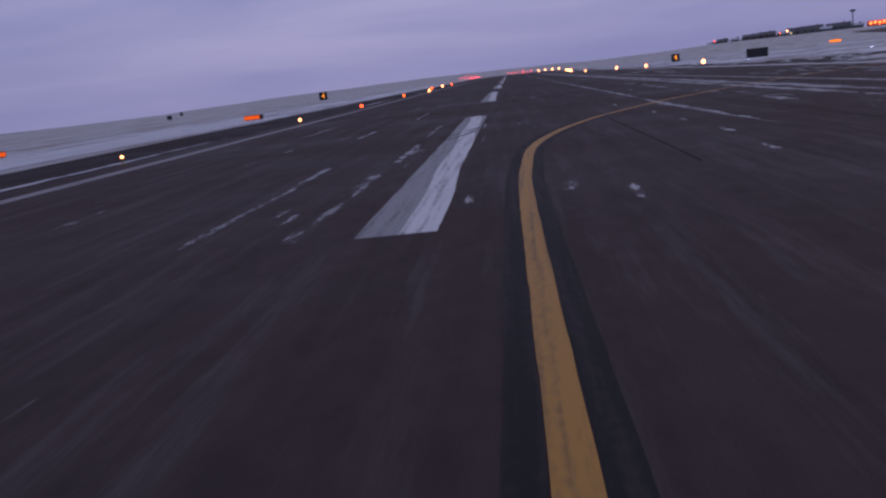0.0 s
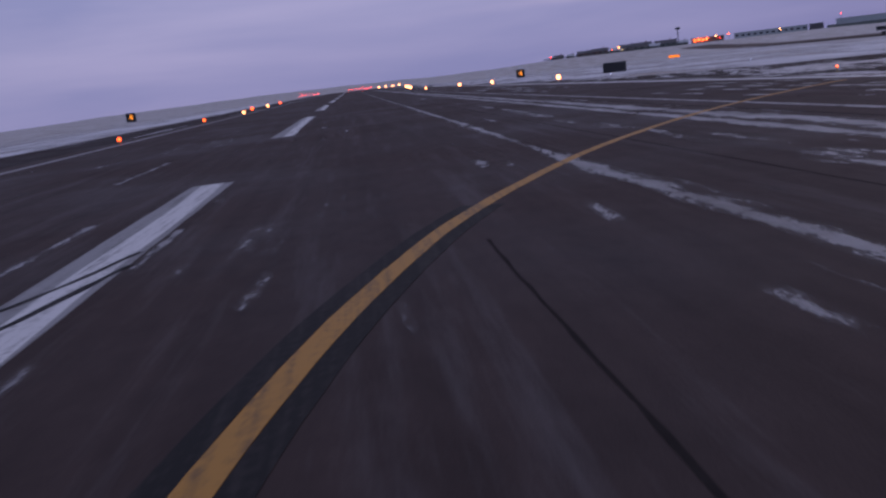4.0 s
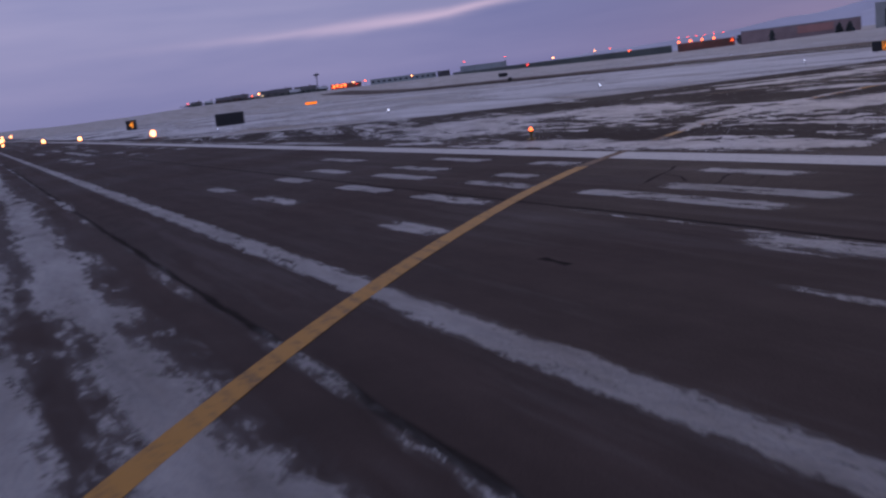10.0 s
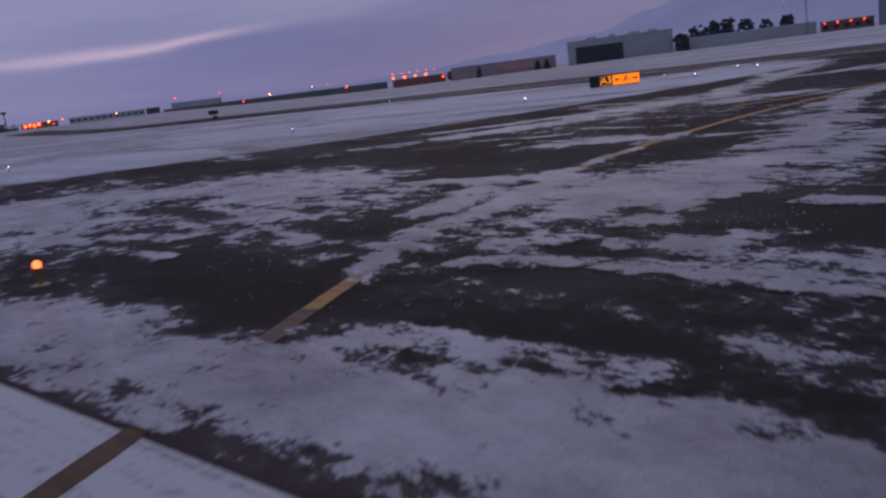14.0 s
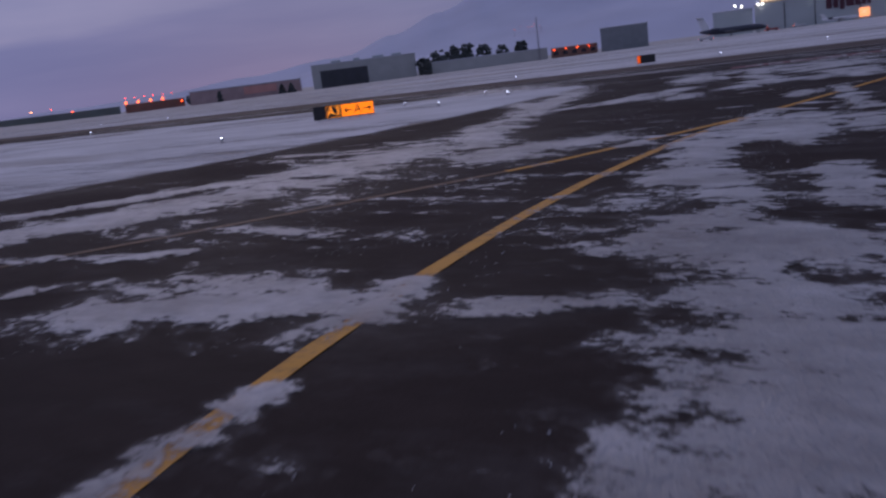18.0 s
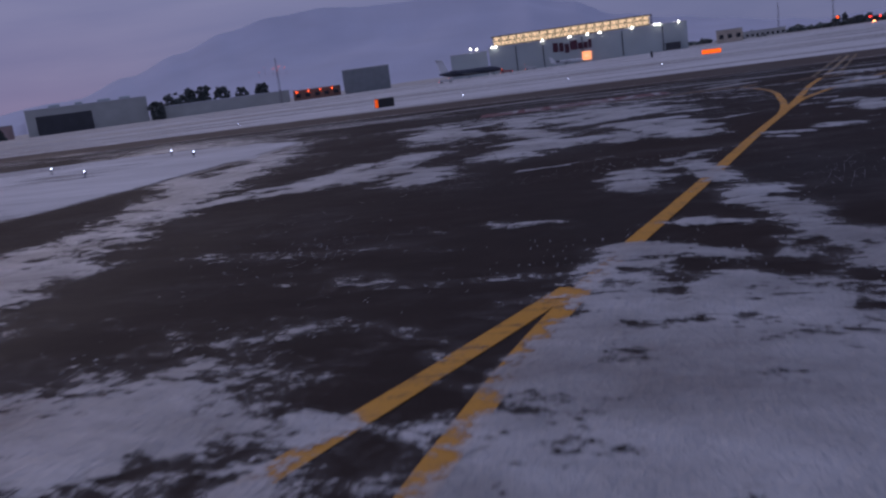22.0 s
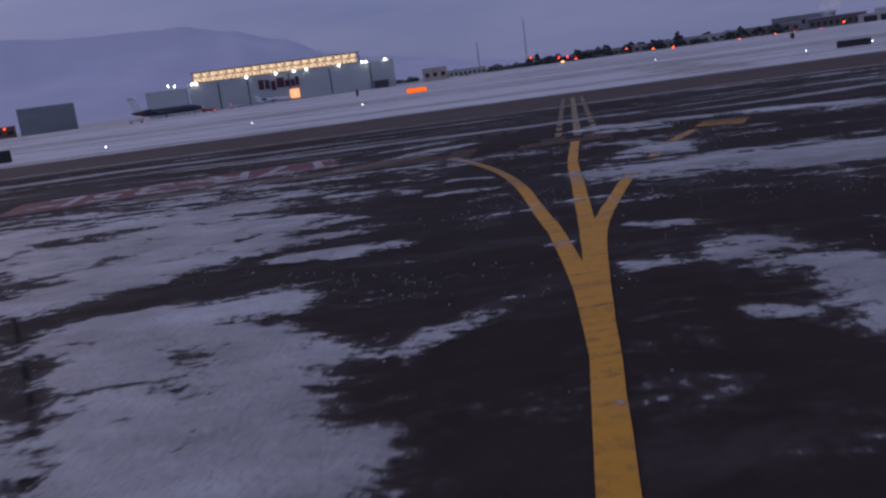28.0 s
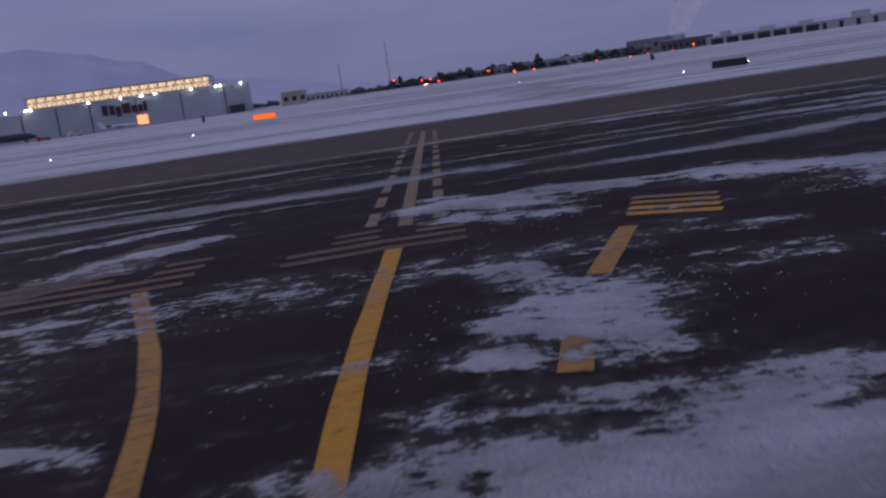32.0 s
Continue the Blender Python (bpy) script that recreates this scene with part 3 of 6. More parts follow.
for s in (-1, 1):
    marking("black_border", ribbon(START, 0.26, 0.006, offset=0.29 * s, rough=0.01, seed=12 + s), BLACK_PAINT,
            "black border painted beside the yellow guide line")
JOIN = curve_pts([(50, 83.0), (54, 79.6), (58.3, 76.5), (61.3, 74.6), (65.3, 72.75), (68.4, 71.4)])
marking("taxi_centreline", ribbon([p for p in JOIN if p.x < 60.2], 0.24, 0.0075, rough=0.012, seed=14), FAINT_YELLOW, "nearly worn-off guide line curving in from the grass side")
marking("taxi_centreline", ribbon([p for p in JOIN if p.x >= 59.8], 0.26, 0.0079, rough=0.006, seed=22),
        YELLOW, "thin yellow guide line joining the main taxi line")
LEFT = curve_pts([(87.4, 65.62), (89.4, 65.14), (91.0, 64.83), (92.7, 64.52), (94.6, 64.25), (97.8, 63.78), (100.4, 63.56), (103.0, 63.55), (106.6, 63.8)])
marking("taxi_centreline", ribbon([p for p in LEFT if p.x < 98.2], 0.23, 0.0105, rough=0.008, seed=15), YELLOW, "yellow guide line branching off before the hold line")
# same paint; the duller tone stands for lying out of the light
marking("taxi_centreline", ribbon([p for p in LEFT if p.x >= 97.6], 0.22, 0.0101, rough=0.012, seed=23), WORN_UNLIT_YELLOW, "far end of a branching guide line, coloured as unlit")
marking("taxi_centreline", ribbon(curve_pts([(88.4, 65.29), (90.4, 64.66), (92.85, 63.80), (95.1, 62.76), (96.8, 61.95), (98.3, 61.12)]), 0.23, 0.012, rough=0.008, seed=16),
        YELLOW, "yellow guide line branching off before the hold line")
for a, b in (((99.6, 60.3), (100.9, 59.6)), ((102.3, 58.7), (104.5, 57.1))):
    marking("taxi_centreline", ribbon(curve_pts([a, b]), 0.28, 0.008, rough=0.012, seed=17), WORN_UNLIT_YELLOW, "short yellow dash of the curving guide line")
for i in range(13):                   # flanking dashes past the hold line
    for s in (-1, 1):
        a = Vector((108.6, 59.3)) + TAX * (i * 2.5) + CRS * (0.62 * s)
        marking("flank_dash", ribbon([a, a + TAX * 0.8, a + TAX * 1.6], 0.22, 0.008, rough=0.008, seed=40 + i), PALE_YELLOW,
                "short faded yellow dash beside the guide line", group="flank dashes")
marking("taxi_centreline", ribbon([Vector((108.2, 59.4)) + TAX * k for k in range(0, 34, 2)], 0.26, 0.008, rough=0.008, seed=18), PALE_YELLOW,
        "faded yellow guide line past the hold line")
for k, col in enumerate((YELLOW, YELLOW, WORN_UNLIT_YELLOW, PALE_YELLOW)):   # hold lines across the taxiway
    for j in (0, 1, 7, 8, 10, 11, 12):
        o = -11.0 + j * 1.42
        across = CRS if o < -0.5 else Vector((0.12, 0.993))
        a = Vector((106.35, 60.0)) + TAX * (0.62 * k) + across * o
        ln = 1.42 if k < 2 else 0.8
        marking("hold_bar", ribbon([a, a + across * (ln / 2), a + across * ln], 0.28, 0.008, rough=0.012, seed=60 + j), HOLD_PAINT,
                "worn bar of the runway hold line", group="hold line")
    # bars at the branch take brighter yellows, lamplight put into their colour
    a, across = Vector((104.42 + 0.43 * k, 55.6 - 0.27 * k)), Vector((0.68, 0.733))
    marking("hold_bar", ribbon([a, a + across * 0.7, a + across * 1.4], 0.26, 0.008, rough=0.012, seed=74), col,
            "yellow bar of the hold line across the branching guide line", group="hold line")
# painted sign beside the hold line
pts = [Vector(p) for p in ((109.7, 67.0), (113.9, 67.3), (112.9, 78.2), (108.9, 77.8))]
marking("painted_sign_field", prism([(p.x, p.y) for p in pts], 0.001, 0.006), RED_PAINT,
        "worn red field of a sign painted on the pavement")


def flat_text(body, size, material, name, label, m, parent=None, category="lettering", extrude=0.003):
    cu = bpy.data.curves.new(name, "FONT")
    cu.body, cu.size, cu.extrude = body, size, extrude
    cu.align_x, cu.align_y = "CENTER", "CENTER"
    tmp = new(name + "_tmp", cu)
    dg = bpy.context.evaluated_depsgraph_get()
    me = bpy.data.meshes.new_from_object(tmp.evaluated_get(dg))
    bpy.data.objects.remove(tmp)
    me.materials.clear()
    me.materials.append(material)
    ob = new(name, me)
    if parent:
        ob.parent = parent
        ob.matrix_basis = m
        if label:
            ob["label"] = label
    else:
        ob.matrix_world = m
        tagged(ob, label, category, kind="structure")
    return ob


letters = flat_text("17R-35L", 2.45, SIGN_WHITE, "painted_lettering", "white painted characters on the red pavement sign", Matrix.Identity(4))
xs = [v.co.x for v in letters.data.vertices]
ys = [v.co.y for v in letters.data.vertices]
for v in letters.data.vertices:       # stretched to the field, as painted signs are
    v.co.x = (v.co.x - (max(xs) + min(xs)) / 2) * 9.4 / (max(xs) - min(xs))
    v.co.y = (v.co.y - (max(ys) + min(ys)) / 2) * 3.3 / (max(ys) - min(ys))
letters.matrix_world = Matrix.Translation((111.45, 72.35, 0.009)) @ pose(0, 0, 0, 0, 0, 93.0)
# sand and rubber worn into the pavement along the hold line
marking("sand_stain", ribbon(curve_pts([(111.6, 63.4), (109.6, 64.6), (108.2, 66.2), (107.8, 68.2), (107.9, 70.6), (108.1, 73.5)]), 1.3, 0.0042, rough=0.22, seed=91), SAND_STAIN,
        "brown sanded stain along the hold line")

# sealed cracks along the runway lanes
for x, y0, y1, w in ((12.05, 20, 160, 0.045), (18.34, 25, 150, 0.09), (6.02, 19, 37, 0.05), (24.65, 30, 150, 0.07)):
    rg = random.Random(int(x * 10))
    off = 0.0
    pts = []
    for k in range(int((y1 - y0) / 0.5)):
        off = off * 0.95 + rg.uniform(-0.006, 0.006)
        pts.append(Vector((x + off, y0 + k * 0.5)))
    tagged(link("crack_seal", ribbon(pts, w, 0.003, rough=w * 0.3, seed=int(x)), SEAL), "dark sealed joint along the asphalt lane", "pavement joint", kind="structure")

# branching cracks, sealed with tar, near the edge stripe
for k, pts in enumerate((((28.9, 62.9), (28.3, 62.45), (27.6, 62.1), (26.9, 61.65)), ((27.9, 62.2), (27.75, 61.6), (27.4, 61.1), (27.3, 60.9)), ((28.4, 60.85), (27.9, 60.65), (27.4, 60.3), (26.8, 60.05)),
                         ((28.2, 60.0), (27.6, 59.6), (27.2, 59.4), (26.6, 59.0)), ((22.05, 58.1), (22.0, 57.5)))):
    tagged(link("crack_seal", ribbon(curve_pts(pts), 0.025 if k < 4 else 0.10, 0.0035, rough=0.025, seed=80 + k), SEAL), "dark tar seal over a branching crack", "pavement joint", kind="structure")
tagged(link("crack_seal", ribbon(curve_pts([(83.3, 68.9), (85.4, 69.45), (88.2, 70.3), (92.4, 71.8), (96.6, 73.5), (101.0, 75.3)]), 0.06, 0.0035, rough=0.015, seed=99), SEAL),
       "dark sealed joint across the taxiway", "pavement joint", kind="structure")


# ---------------------------------------------------------------- snow lying on the pavements
# drifts: centre x, y, half length, half width, heading
SNOW_WIDE = [(37.9, 86.5, 8.2, 3.6, 62), (41.2, 79.5, 6.5, 1.7, 78), (41.0, 69.0, 3.3, 1.9, 24), (43.4, 67.6, 3.0, 2.3, 8), (43.0, 81.4, 6.0, 2.6, 83),
             (56.6, 83.4, 6.0, 1.7, 144), (64.5, 81.7, 5.6, 2.4, 176), (64.2, 76.2, 2.6, 2.0, 140), (65.2, 74.7, 1.9, 1.3, 176), (64.2, 70.2, 3.0, 1.9, 170), (71.5, 80.7, 5.0, 1.3, 16),
             (80.0, 80.6, 1.7, 0.6, 160), (86.0, 83.6, 18.1, 1.4, 11)]
SNOW_HOLD = [(94.1, 76.2, 1.2, 0.5, 14), (103.0, 75.0, 2.2, 1.4, 70), (101.2, 70.6, 2.2, 1.3, 70),
             (98.0, 78.2, 5.6, 1.4, 7), (111.0, 97.7, 15.9, 6.0, 31)]
# drawn-out strips: from x, y to x, y, half width
STRIPS_SHOULDER = [(30.95, 76.0, 31.5, 72.2, 0.45), (31.9, 72.6, 31.7, 66.4, 0.75), (31.2, 70.6, 31.05, 66.5, 0.32), (31.8, 65.5, 31.9, 61.4, 0.75), (32.6, 64.7, 32.3, 62.0, 0.4), (31.1, 84.0, 31.6, 79.0, 0.4),
                   (31.9, 74.2, 32.0, 68.6, 0.28), (32.1, 68.4, 32.7, 62.0, 0.34), (31.3, 68.3, 31.2, 62.5, 0.22), (33.0, 67.6, 33.3, 63.8, 0.25), (36.0, 67.9, 36.2, 64.4, 0.30),
                   (36.2, 64.4, 35.7, 62.9, 0.25), (37.1, 66.6, 37.4, 65.8, 0.16), (37.3, 65.8, 37.0, 62.8, 0.18), (37.5, 69.4, 37.2, 67.3, 0.25), (38.1, 65.2, 38.2, 64.5, 0.16),
                   (40.3, 64.9, 40.2, 63.6, 0.30), (36.5, 71.3, 36.5, 69.2, 0.22), (36.3, 69.6, 34.8, 68.9, 0.24), (35.3, 70.7, 35.8, 70.1, 0.14), (36.5, 74.3, 36.7, 72.6, 0.18),
                   (35.2, 79.6, 36.3, 75.8, 0.45), (35.1, 76.6, 35.0, 73.8, 0.20), (37.8, 76.6, 38.1, 75.2, 0.25), (39.2, 79.2, 38.4, 74.6, 0.35), (42.5, 75.0, 42.9, 71.0, 0.70)]
STRIPS_MOUTH = [(37.4, 69.9, 43.8, 71.6, 0.55), (49.2, 72.9, 50.6, 72.7, 0.40), (62.3, 72.0, 66.0, 71.3, 0.50), (68.2, 71.3, 70.0, 70.7, 0.35),
                (57.0, 71.0, 63.5, 71.35, 0.75), (38.6, 66.8, 41.5, 66.9, 0.55), (41.0, 67.5, 45.5, 67.8, 1.1), (39.2, 71.6, 42.2, 72.6, 0.6), (39.5, 92.0, 43.2, 79.0, 1.3), (49.3, 76.4, 49.8, 73.2, 0.85), (50.7, 76.8, 50.9, 74.0, 0.45), (47.0, 68.0, 52.4, 69.0, 1.05), (52.4, 70.4, 54.6, 69.4, 0.55),
                (54.6, 69.5, 58.0, 70.5, 0.50), (55.0, 68.2, 58.0, 68.5, 0.45), (62.4, 71.4, 66.0, 69.3, 0.90), (49.8, 71.6, 50.1, 70.3, 0.30), (52.6, 71.9, 52.4, 70.7, 0.10),
                (62.5, 77.0, 64.9, 74.6, 0.50), (57.2, 88.2, 63.0, 82.5, 0.70), (52.3, 82.2, 52.6, 78.0, 0.25), (50.2, 79.1, 50.7, 77.6, 0.28), (44.8, 66.0, 48.6, 66.6, 0.70), (46.2, 69.2, 48.4, 68.8, 0.35)]
STRIPS_BEND = [(45.0, 71.9, 47.4, 72.25, 0.26), (62.2, 69.6, 67.0, 69.4, 0.9), (63.0, 68.0, 66.6, 68.2, 0.6), (65.6, 71.5, 67.6, 70.8, 0.45), (62.4, 70.9, 66.0, 70.3, 1.00), (66.0, 71.2, 70.0, 70.2, 0.26), (66.0, 70.2, 68.0, 69.8, 0.45), (64.9, 68.3, 66.4, 68.4, 0.30), (66.5, 78.6, 74.6, 82.5, 0.75),
               (73.9, 68.7, 70.5, 68.45, 0.45), (70.5, 68.4, 68.4, 67.9, 0.45), (69.0, 68.9, 70.6, 68.8, 0.10), (75.2, 70.4, 76.4, 70.0, 0.34), (77.4, 69.4, 76.0, 68.9, 0.13),
               (66.2, 68.0, 68.0, 67.0, 0.25), (63.4, 73.2, 64.9, 73.2, 0.40), (61.4, 69.4, 63.6, 69.0, 0.50)]
STRIPS_HOLD = [(98.6, 65.6, 98.2, 64.2, 0.24), (97.0, 64.9, 97.1, 64.4, 0.2), (100.7, 64.8, 100.1, 64.0, 0.16), (100.4, 66.1, 99.5, 65.7, 0.14), (91.1, 71.0, 91.0, 68.6, 0.50), (93.9, 68.3, 93.6, 66.9, 0.32), (101.3, 67.4, 100.8, 66.6, 0.25), (97.9, 61.3, 96.4, 57.0, 1.25), (89.8, 63.0, 88.0, 62.7, 0.42),
               (87.7, 64.1, 86.7, 63.6, 0.13), (92.3, 63.4, 91.9, 62.8, 0.20), (90.0, 64.3, 89.8, 63.8, 0.14), (110.6, 58.0, 107.6, 56.8, 0.62), (107.6, 53.4, 105.4, 51.2, 1.0),
               (103.5, 59.5, 101.4, 59.4, 0.42), (101.5, 59.0, 99.8, 59.7, 0.5), (101.6, 59.7, 100.3, 60.6, 0.4), (97.3, 60.2, 95.8, 57.6, 1.7), (109.3, 58.6, 108.5, 55.4, 0.9), (107.7, 58.4, 106.7, 57.1, 0.5), (96.0, 69.0, 95.4, 67.3, 0.35), (104.2, 64.8, 104.0, 63.6, 0.2), (109.8, 64.6, 110.8, 62.6, 0.5), (112.6, 66.0, 113.4, 63.2, 0.35)]
STRIPS_STRAIGHT = [(78.8, 81.6, 82.0, 80.3, 0.5), (81.0, 79.0, 85.5, 78.6, 0.85), (82.0, 77.5, 88.0, 77.0, 1.0), (80.0, 75.6, 82.3, 75.5, 0.85), (83.5, 82.6, 90.0, 87.0, 1.0),
                   (83.6, 73.8, 89.0, 72.4, 1.0), (79.6, 73.0, 80.6, 70.8, 0.14),
                   (75.2, 70.5, 77.4, 70.2, 0.5), (78.6, 69.5, 79.8, 68.7, 0.25), (78.3, 69.3, 75.0, 68.9, 0.26), (71.4, 69.9, 71.1, 69.2, 0.12), (82.2, 65.6, 81.8, 64.9, 0.18),
                   (85.8, 63.5, 88.8, 62.7, 0.45), (81.4, 67.4, 80.7, 66.4, 0.20), (70.2, 70.7, 69.1, 69.6, 0.2), (72.4, 72.7, 72.3, 71.8, 0.12), (97.8, 79.4, 101.5, 76.2, 0.8)]
STRIPS_PATCH = [(91.2, 70.2, 86.0, 69.0, 0.95), (90.4, 69.3, 88.6, 68.2, 0.9), (88.0, 68.6, 86.0, 68.2, 0.7), (93.4, 72.0, 97.5, 69.8, 1.1), (97.0, 72.4, 101.5, 69.6, 1.3), (100.5, 74.8, 95.5, 74.0, 0.8),
                (101.4, 75.2, 100.6, 69.2, 0.9), (98.0, 73.4, 97.6, 69.0, 1.5), (94.0, 71.3, 95.6, 68.9, 0.9), (90.6, 70.1, 90.8, 68.6, 0.8), (88.0, 69.5, 84.0, 68.7, 0.75),
                (87.0, 68.7, 89.5, 68.6, 0.6), (87.8, 74.0, 88.7, 73.0, 0.6), (85.0, 72.6, 86.8, 71.2, 0.9), (84.6, 70.4, 86.8, 70.3, 0.55), (94.3, 76.6, 97.3, 76.6, 0.55),
                (90.0, 72.9, 94.5, 75.0, 0.65), (88.3, 67.1, 89.3, 65.8, 0.18), (84.9, 67.8, 83.3, 67.7, 0.18), (87.0, 62.7, 90.0, 62.8, 0.5), (82.7, 65.3, 82.4, 64.9, 0.3), (82.1, 66.8, 81.6, 66.1, 0.25)]
BARE = [(43.8, 67.0, 43.4, 66.2, 0.35), (40.6, 66.0, 40.9, 65.4, 0.25), (40.6, 76.6, 41.3, 75.4, 0.3), (90.6, 71.0, 92.4, 71.8, 0.14), (84.0, 69.0, 90.6, 71.05, 0.10), (91.5, 67.9, 89.6, 67.6, 0.28), (89.0, 71.9, 87.8, 72.2, 0.3), (49.0, 73.5, 49.4, 73.1, 0.30), (49.0, 75.2, 48.9, 74.6, 0.25), (51.1, 68.5, 50.3, 67.8, 0.35), (58.3, 69.3, 61.8, 69.9, 0.5), (66.9, 69.9, 66.0, 69.2, 0.16),
        (63.9, 74.9, 64.5, 74.2, 0.25), (92.2, 70.4, 93.8, 69.4, 0.5), (96.4, 69.2, 97.2, 68.8, 0.22), (98.8, 67.9, 99.8, 67.6, 0.2), (53.8, 70.0, 54.4, 69.3, 0.10), 
        (65.8, 72.1, 68.4, 71.4, 0.13), (105.6, 55.0, 104.6, 58.5, 0.8)]


def lattice(ix, iy, seed):
    h = (ix.astype(np.int64) * 374761393 + iy.astype(np.int64) * 668265263 + seed * 974711) & 0x7FFFFFFF
    h = ((h ^ (h >> 13)) * 1274126177) & 0x7FFFFFFF
    return ((h ^ (h >> 16)) & 0xFFFF) / 65535.0


def value_noise(x, y, seed):
    ix, iy = np.floor(x), np.floor(y)
    fx, fy = x - ix, y - iy
    fx, fy = fx * fx * (3 - 2 * fx), fy * fy * (3 - 2 * fy)
    a, b = lattice(ix, iy, seed), lattice(ix + 1, iy, seed)
    c, d = lattice(ix, iy + 1, seed), lattice(ix + 1, iy + 1, seed)
    return (a + (b - a) * fx) * (1 - fy) + (c + (d - c) * fx) * fy


def fbm(x, y, seed, octaves=5, gain=0.55):
    v, amp, tot = 0.0, 1.0, 0.0
    for o in range(octaves):
        v = v + amp * value_noise(x * 2.03 ** o + 17.3 * o, y * 2.03 ** o - 9.1 * o, seed + o)
        tot += amp
        amp *= gain
    return v / tot - 0.5


def drifts(x, y, blobs, soft=0.0):
    f = np.full(x.shape, -1.0)
    for cx, cy, a, b, deg in blobs:
        a, b = max(a, 0.5), max(b, 0.32)
        c, s = math.cos(radians(deg)), math.sin(radians(deg))
        u, v = ((x - cx) * c + (y - cy) * s) / a, (-(x - cx) * s + (y - cy) * c) / b
        f = np.maximum(f, 1.15 - np.sqrt(u * u + v * v))
    return np.maximum(f, -1.0)


def strips(x, y, rows_):
    """Nearness to the strips: 1.15 on their lines, 0.15 at their sides."""
    f = np.full(x.shape, -1.0)
    for xa, ya, xb, yb, h in rows_:
        dx, dy = xb - xa, yb - ya
        s = np.clip(((x - xa) * dx + (y - ya) * dy) / (dx * dx + dy * dy), 0, 1)
        d = np.sqrt((x - xa - s * dx) ** 2 + (y - ya - s * dy) ** 2)
        f = np.maximum(f, np.minimum(1.15 - d / max(h, 0.16), 0.18 + 1.0 * h))
    return np.maximum(f, -1.0)


def snow_sheet(name, label, x0, x1, nx, y0, y1, ny, field, z_of, material, kind="stuff", category="snow", thick=0.055, reach=0.30):
    """The part of a grid where field > 0, cut along the zero line, as a thin crusted sheet."""
    gx, gy = np.linspace(x0, x1, nx + 1), np.linspace(y0, y1, ny + 1)
    X, Y = np.meshgrid(gx, gy, indexing="ij")
    F = field(X, Y) + reach
    verts, faces, index, cover = [], [], {}, []

    def corner(i, j):
        k = (i, j)
        if k not in index:
            index[k] = len(verts)
            f = float(F[i, j])
            verts.append((float(gx[i]), float(gy[j]), z_of(float(gx[i]), float(gy[j])) + 0.003 + thick * min(0.6, max(0.0, f - reach))))
            cover.append(f - reach)
        return index[k]

    def cut(i, j, k, m):
        key = (min((i, j), (k, m)), max((i, j), (k, m)))
        if key not in index:
            index[key] = len(verts)
            fa, fb = float(F[i, j]), float(F[k, m])
            s = fa / (fa - fb)
            x, y = gx[i] + (gx[k] - gx[i]) * s, gy[j] + (gy[m] - gy[j]) * s
            verts.append((float(x), float(y), z_of(float(x), float(y)) + 0.0028))
            cover.append(-reach)
        return index[key]

    P_ = F > 0
    some = P_[:-1, :-1] | P_[1:, :-1] | P_[1:, 1:] | P_[:-1, 1:]
    for i, j in zip(*np.nonzero(some)):
        ring = ((i, j), (i + 1, j), (i + 1, j + 1), (i, j + 1))
        poly = []
        for q in range(4):
            a, b = ring[q], ring[(q + 1) % 4]
            pa, pb = P_[a], P_[b]
            if pa:
                poly.append(corner(*a))
            if pa != pb:
                poly.append(cut(*a, *b))
        if len(poly) >= 3:
            faces.append(poly)
    me = bpy.data.meshes.new(name)
    me.from_pydata(verts, [], faces)
    me.polygons.foreach_set("use_smooth", [True] * len(me.polygons))
    me.materials.append(material)
    me.attributes.new("cover", "FLOAT", "POINT").data.foreach_set("value", cover)
    me.update()
    return tagged(new(name, me), label, category, kind=kind)


def flat(x, y):
    return 0.0


def band(x, c, half):
    return 1.0 - np.abs(x - c) / half


# slabs of ice in rows near the edge: x, from y, to y
SLABS = [(22.3, 67.8, 70.7), (22.2, 73.3, 75.5), (24.2, 67.2, 70.0), (24.2, 62.9, 65.7), (24.2, 72.5, 75.0), (25.8, 68.2, 71.3), (25.7, 73.2, 76.1), (25.85, 63.7, 66.5),
         (25.9, 57.6, 62.2), (26.9, 65.1, 66.8), (26.9, 57.4, 61.1), (27.0, 69.5, 72.5), (28.6, 65.9, 67.8), (28.55, 59.4, 61.9), (28.6, 70.0, 73.0), (27.6, 76.5, 80.0), (24.2, 54.0, 56.6), (22.2, 61.0, 63.0)]


# scraped streaks on the lanes: x, from y, to y, half width
STREAKS = [(-1.65, 15.6, 17.4, 0.2), (-1.7, 20.2, 22.9, 0.22), (-1.55, 25.7, 32.9, 0.18), (-3.7, 22.3, 26.3, 0.16), (-3.6, 19.0, 21.4, 0.14), (-2.75, 16.2, 17.4, 0.12),
           (-2.35, 15.6, 16.5, 0.12), (-1.75, 13.6, 15.1, 0.16), (-1.55, 18.6, 19.5, 0.14), (4.15, 14.7, 16.2, 0.12), (8.2, 25.1, 26.9, 0.14), (7.85, 19.6, 21.0, 0.12), (-7.7, 30.5, 31.9, 0.12),
           (-7.6, 36, 37.3, 0.12), (1.1, 15.7, 16.6, 0.12), (3.1, 16.6, 17.9, 0.2), (-3.7, 14.0, 18.2, 0.12), (7.6, 46.5, 48.0, 0.16), (8.0, 36.9, 38.3, 0.16), (7.5, 46.2, 47.9, 0.2)]
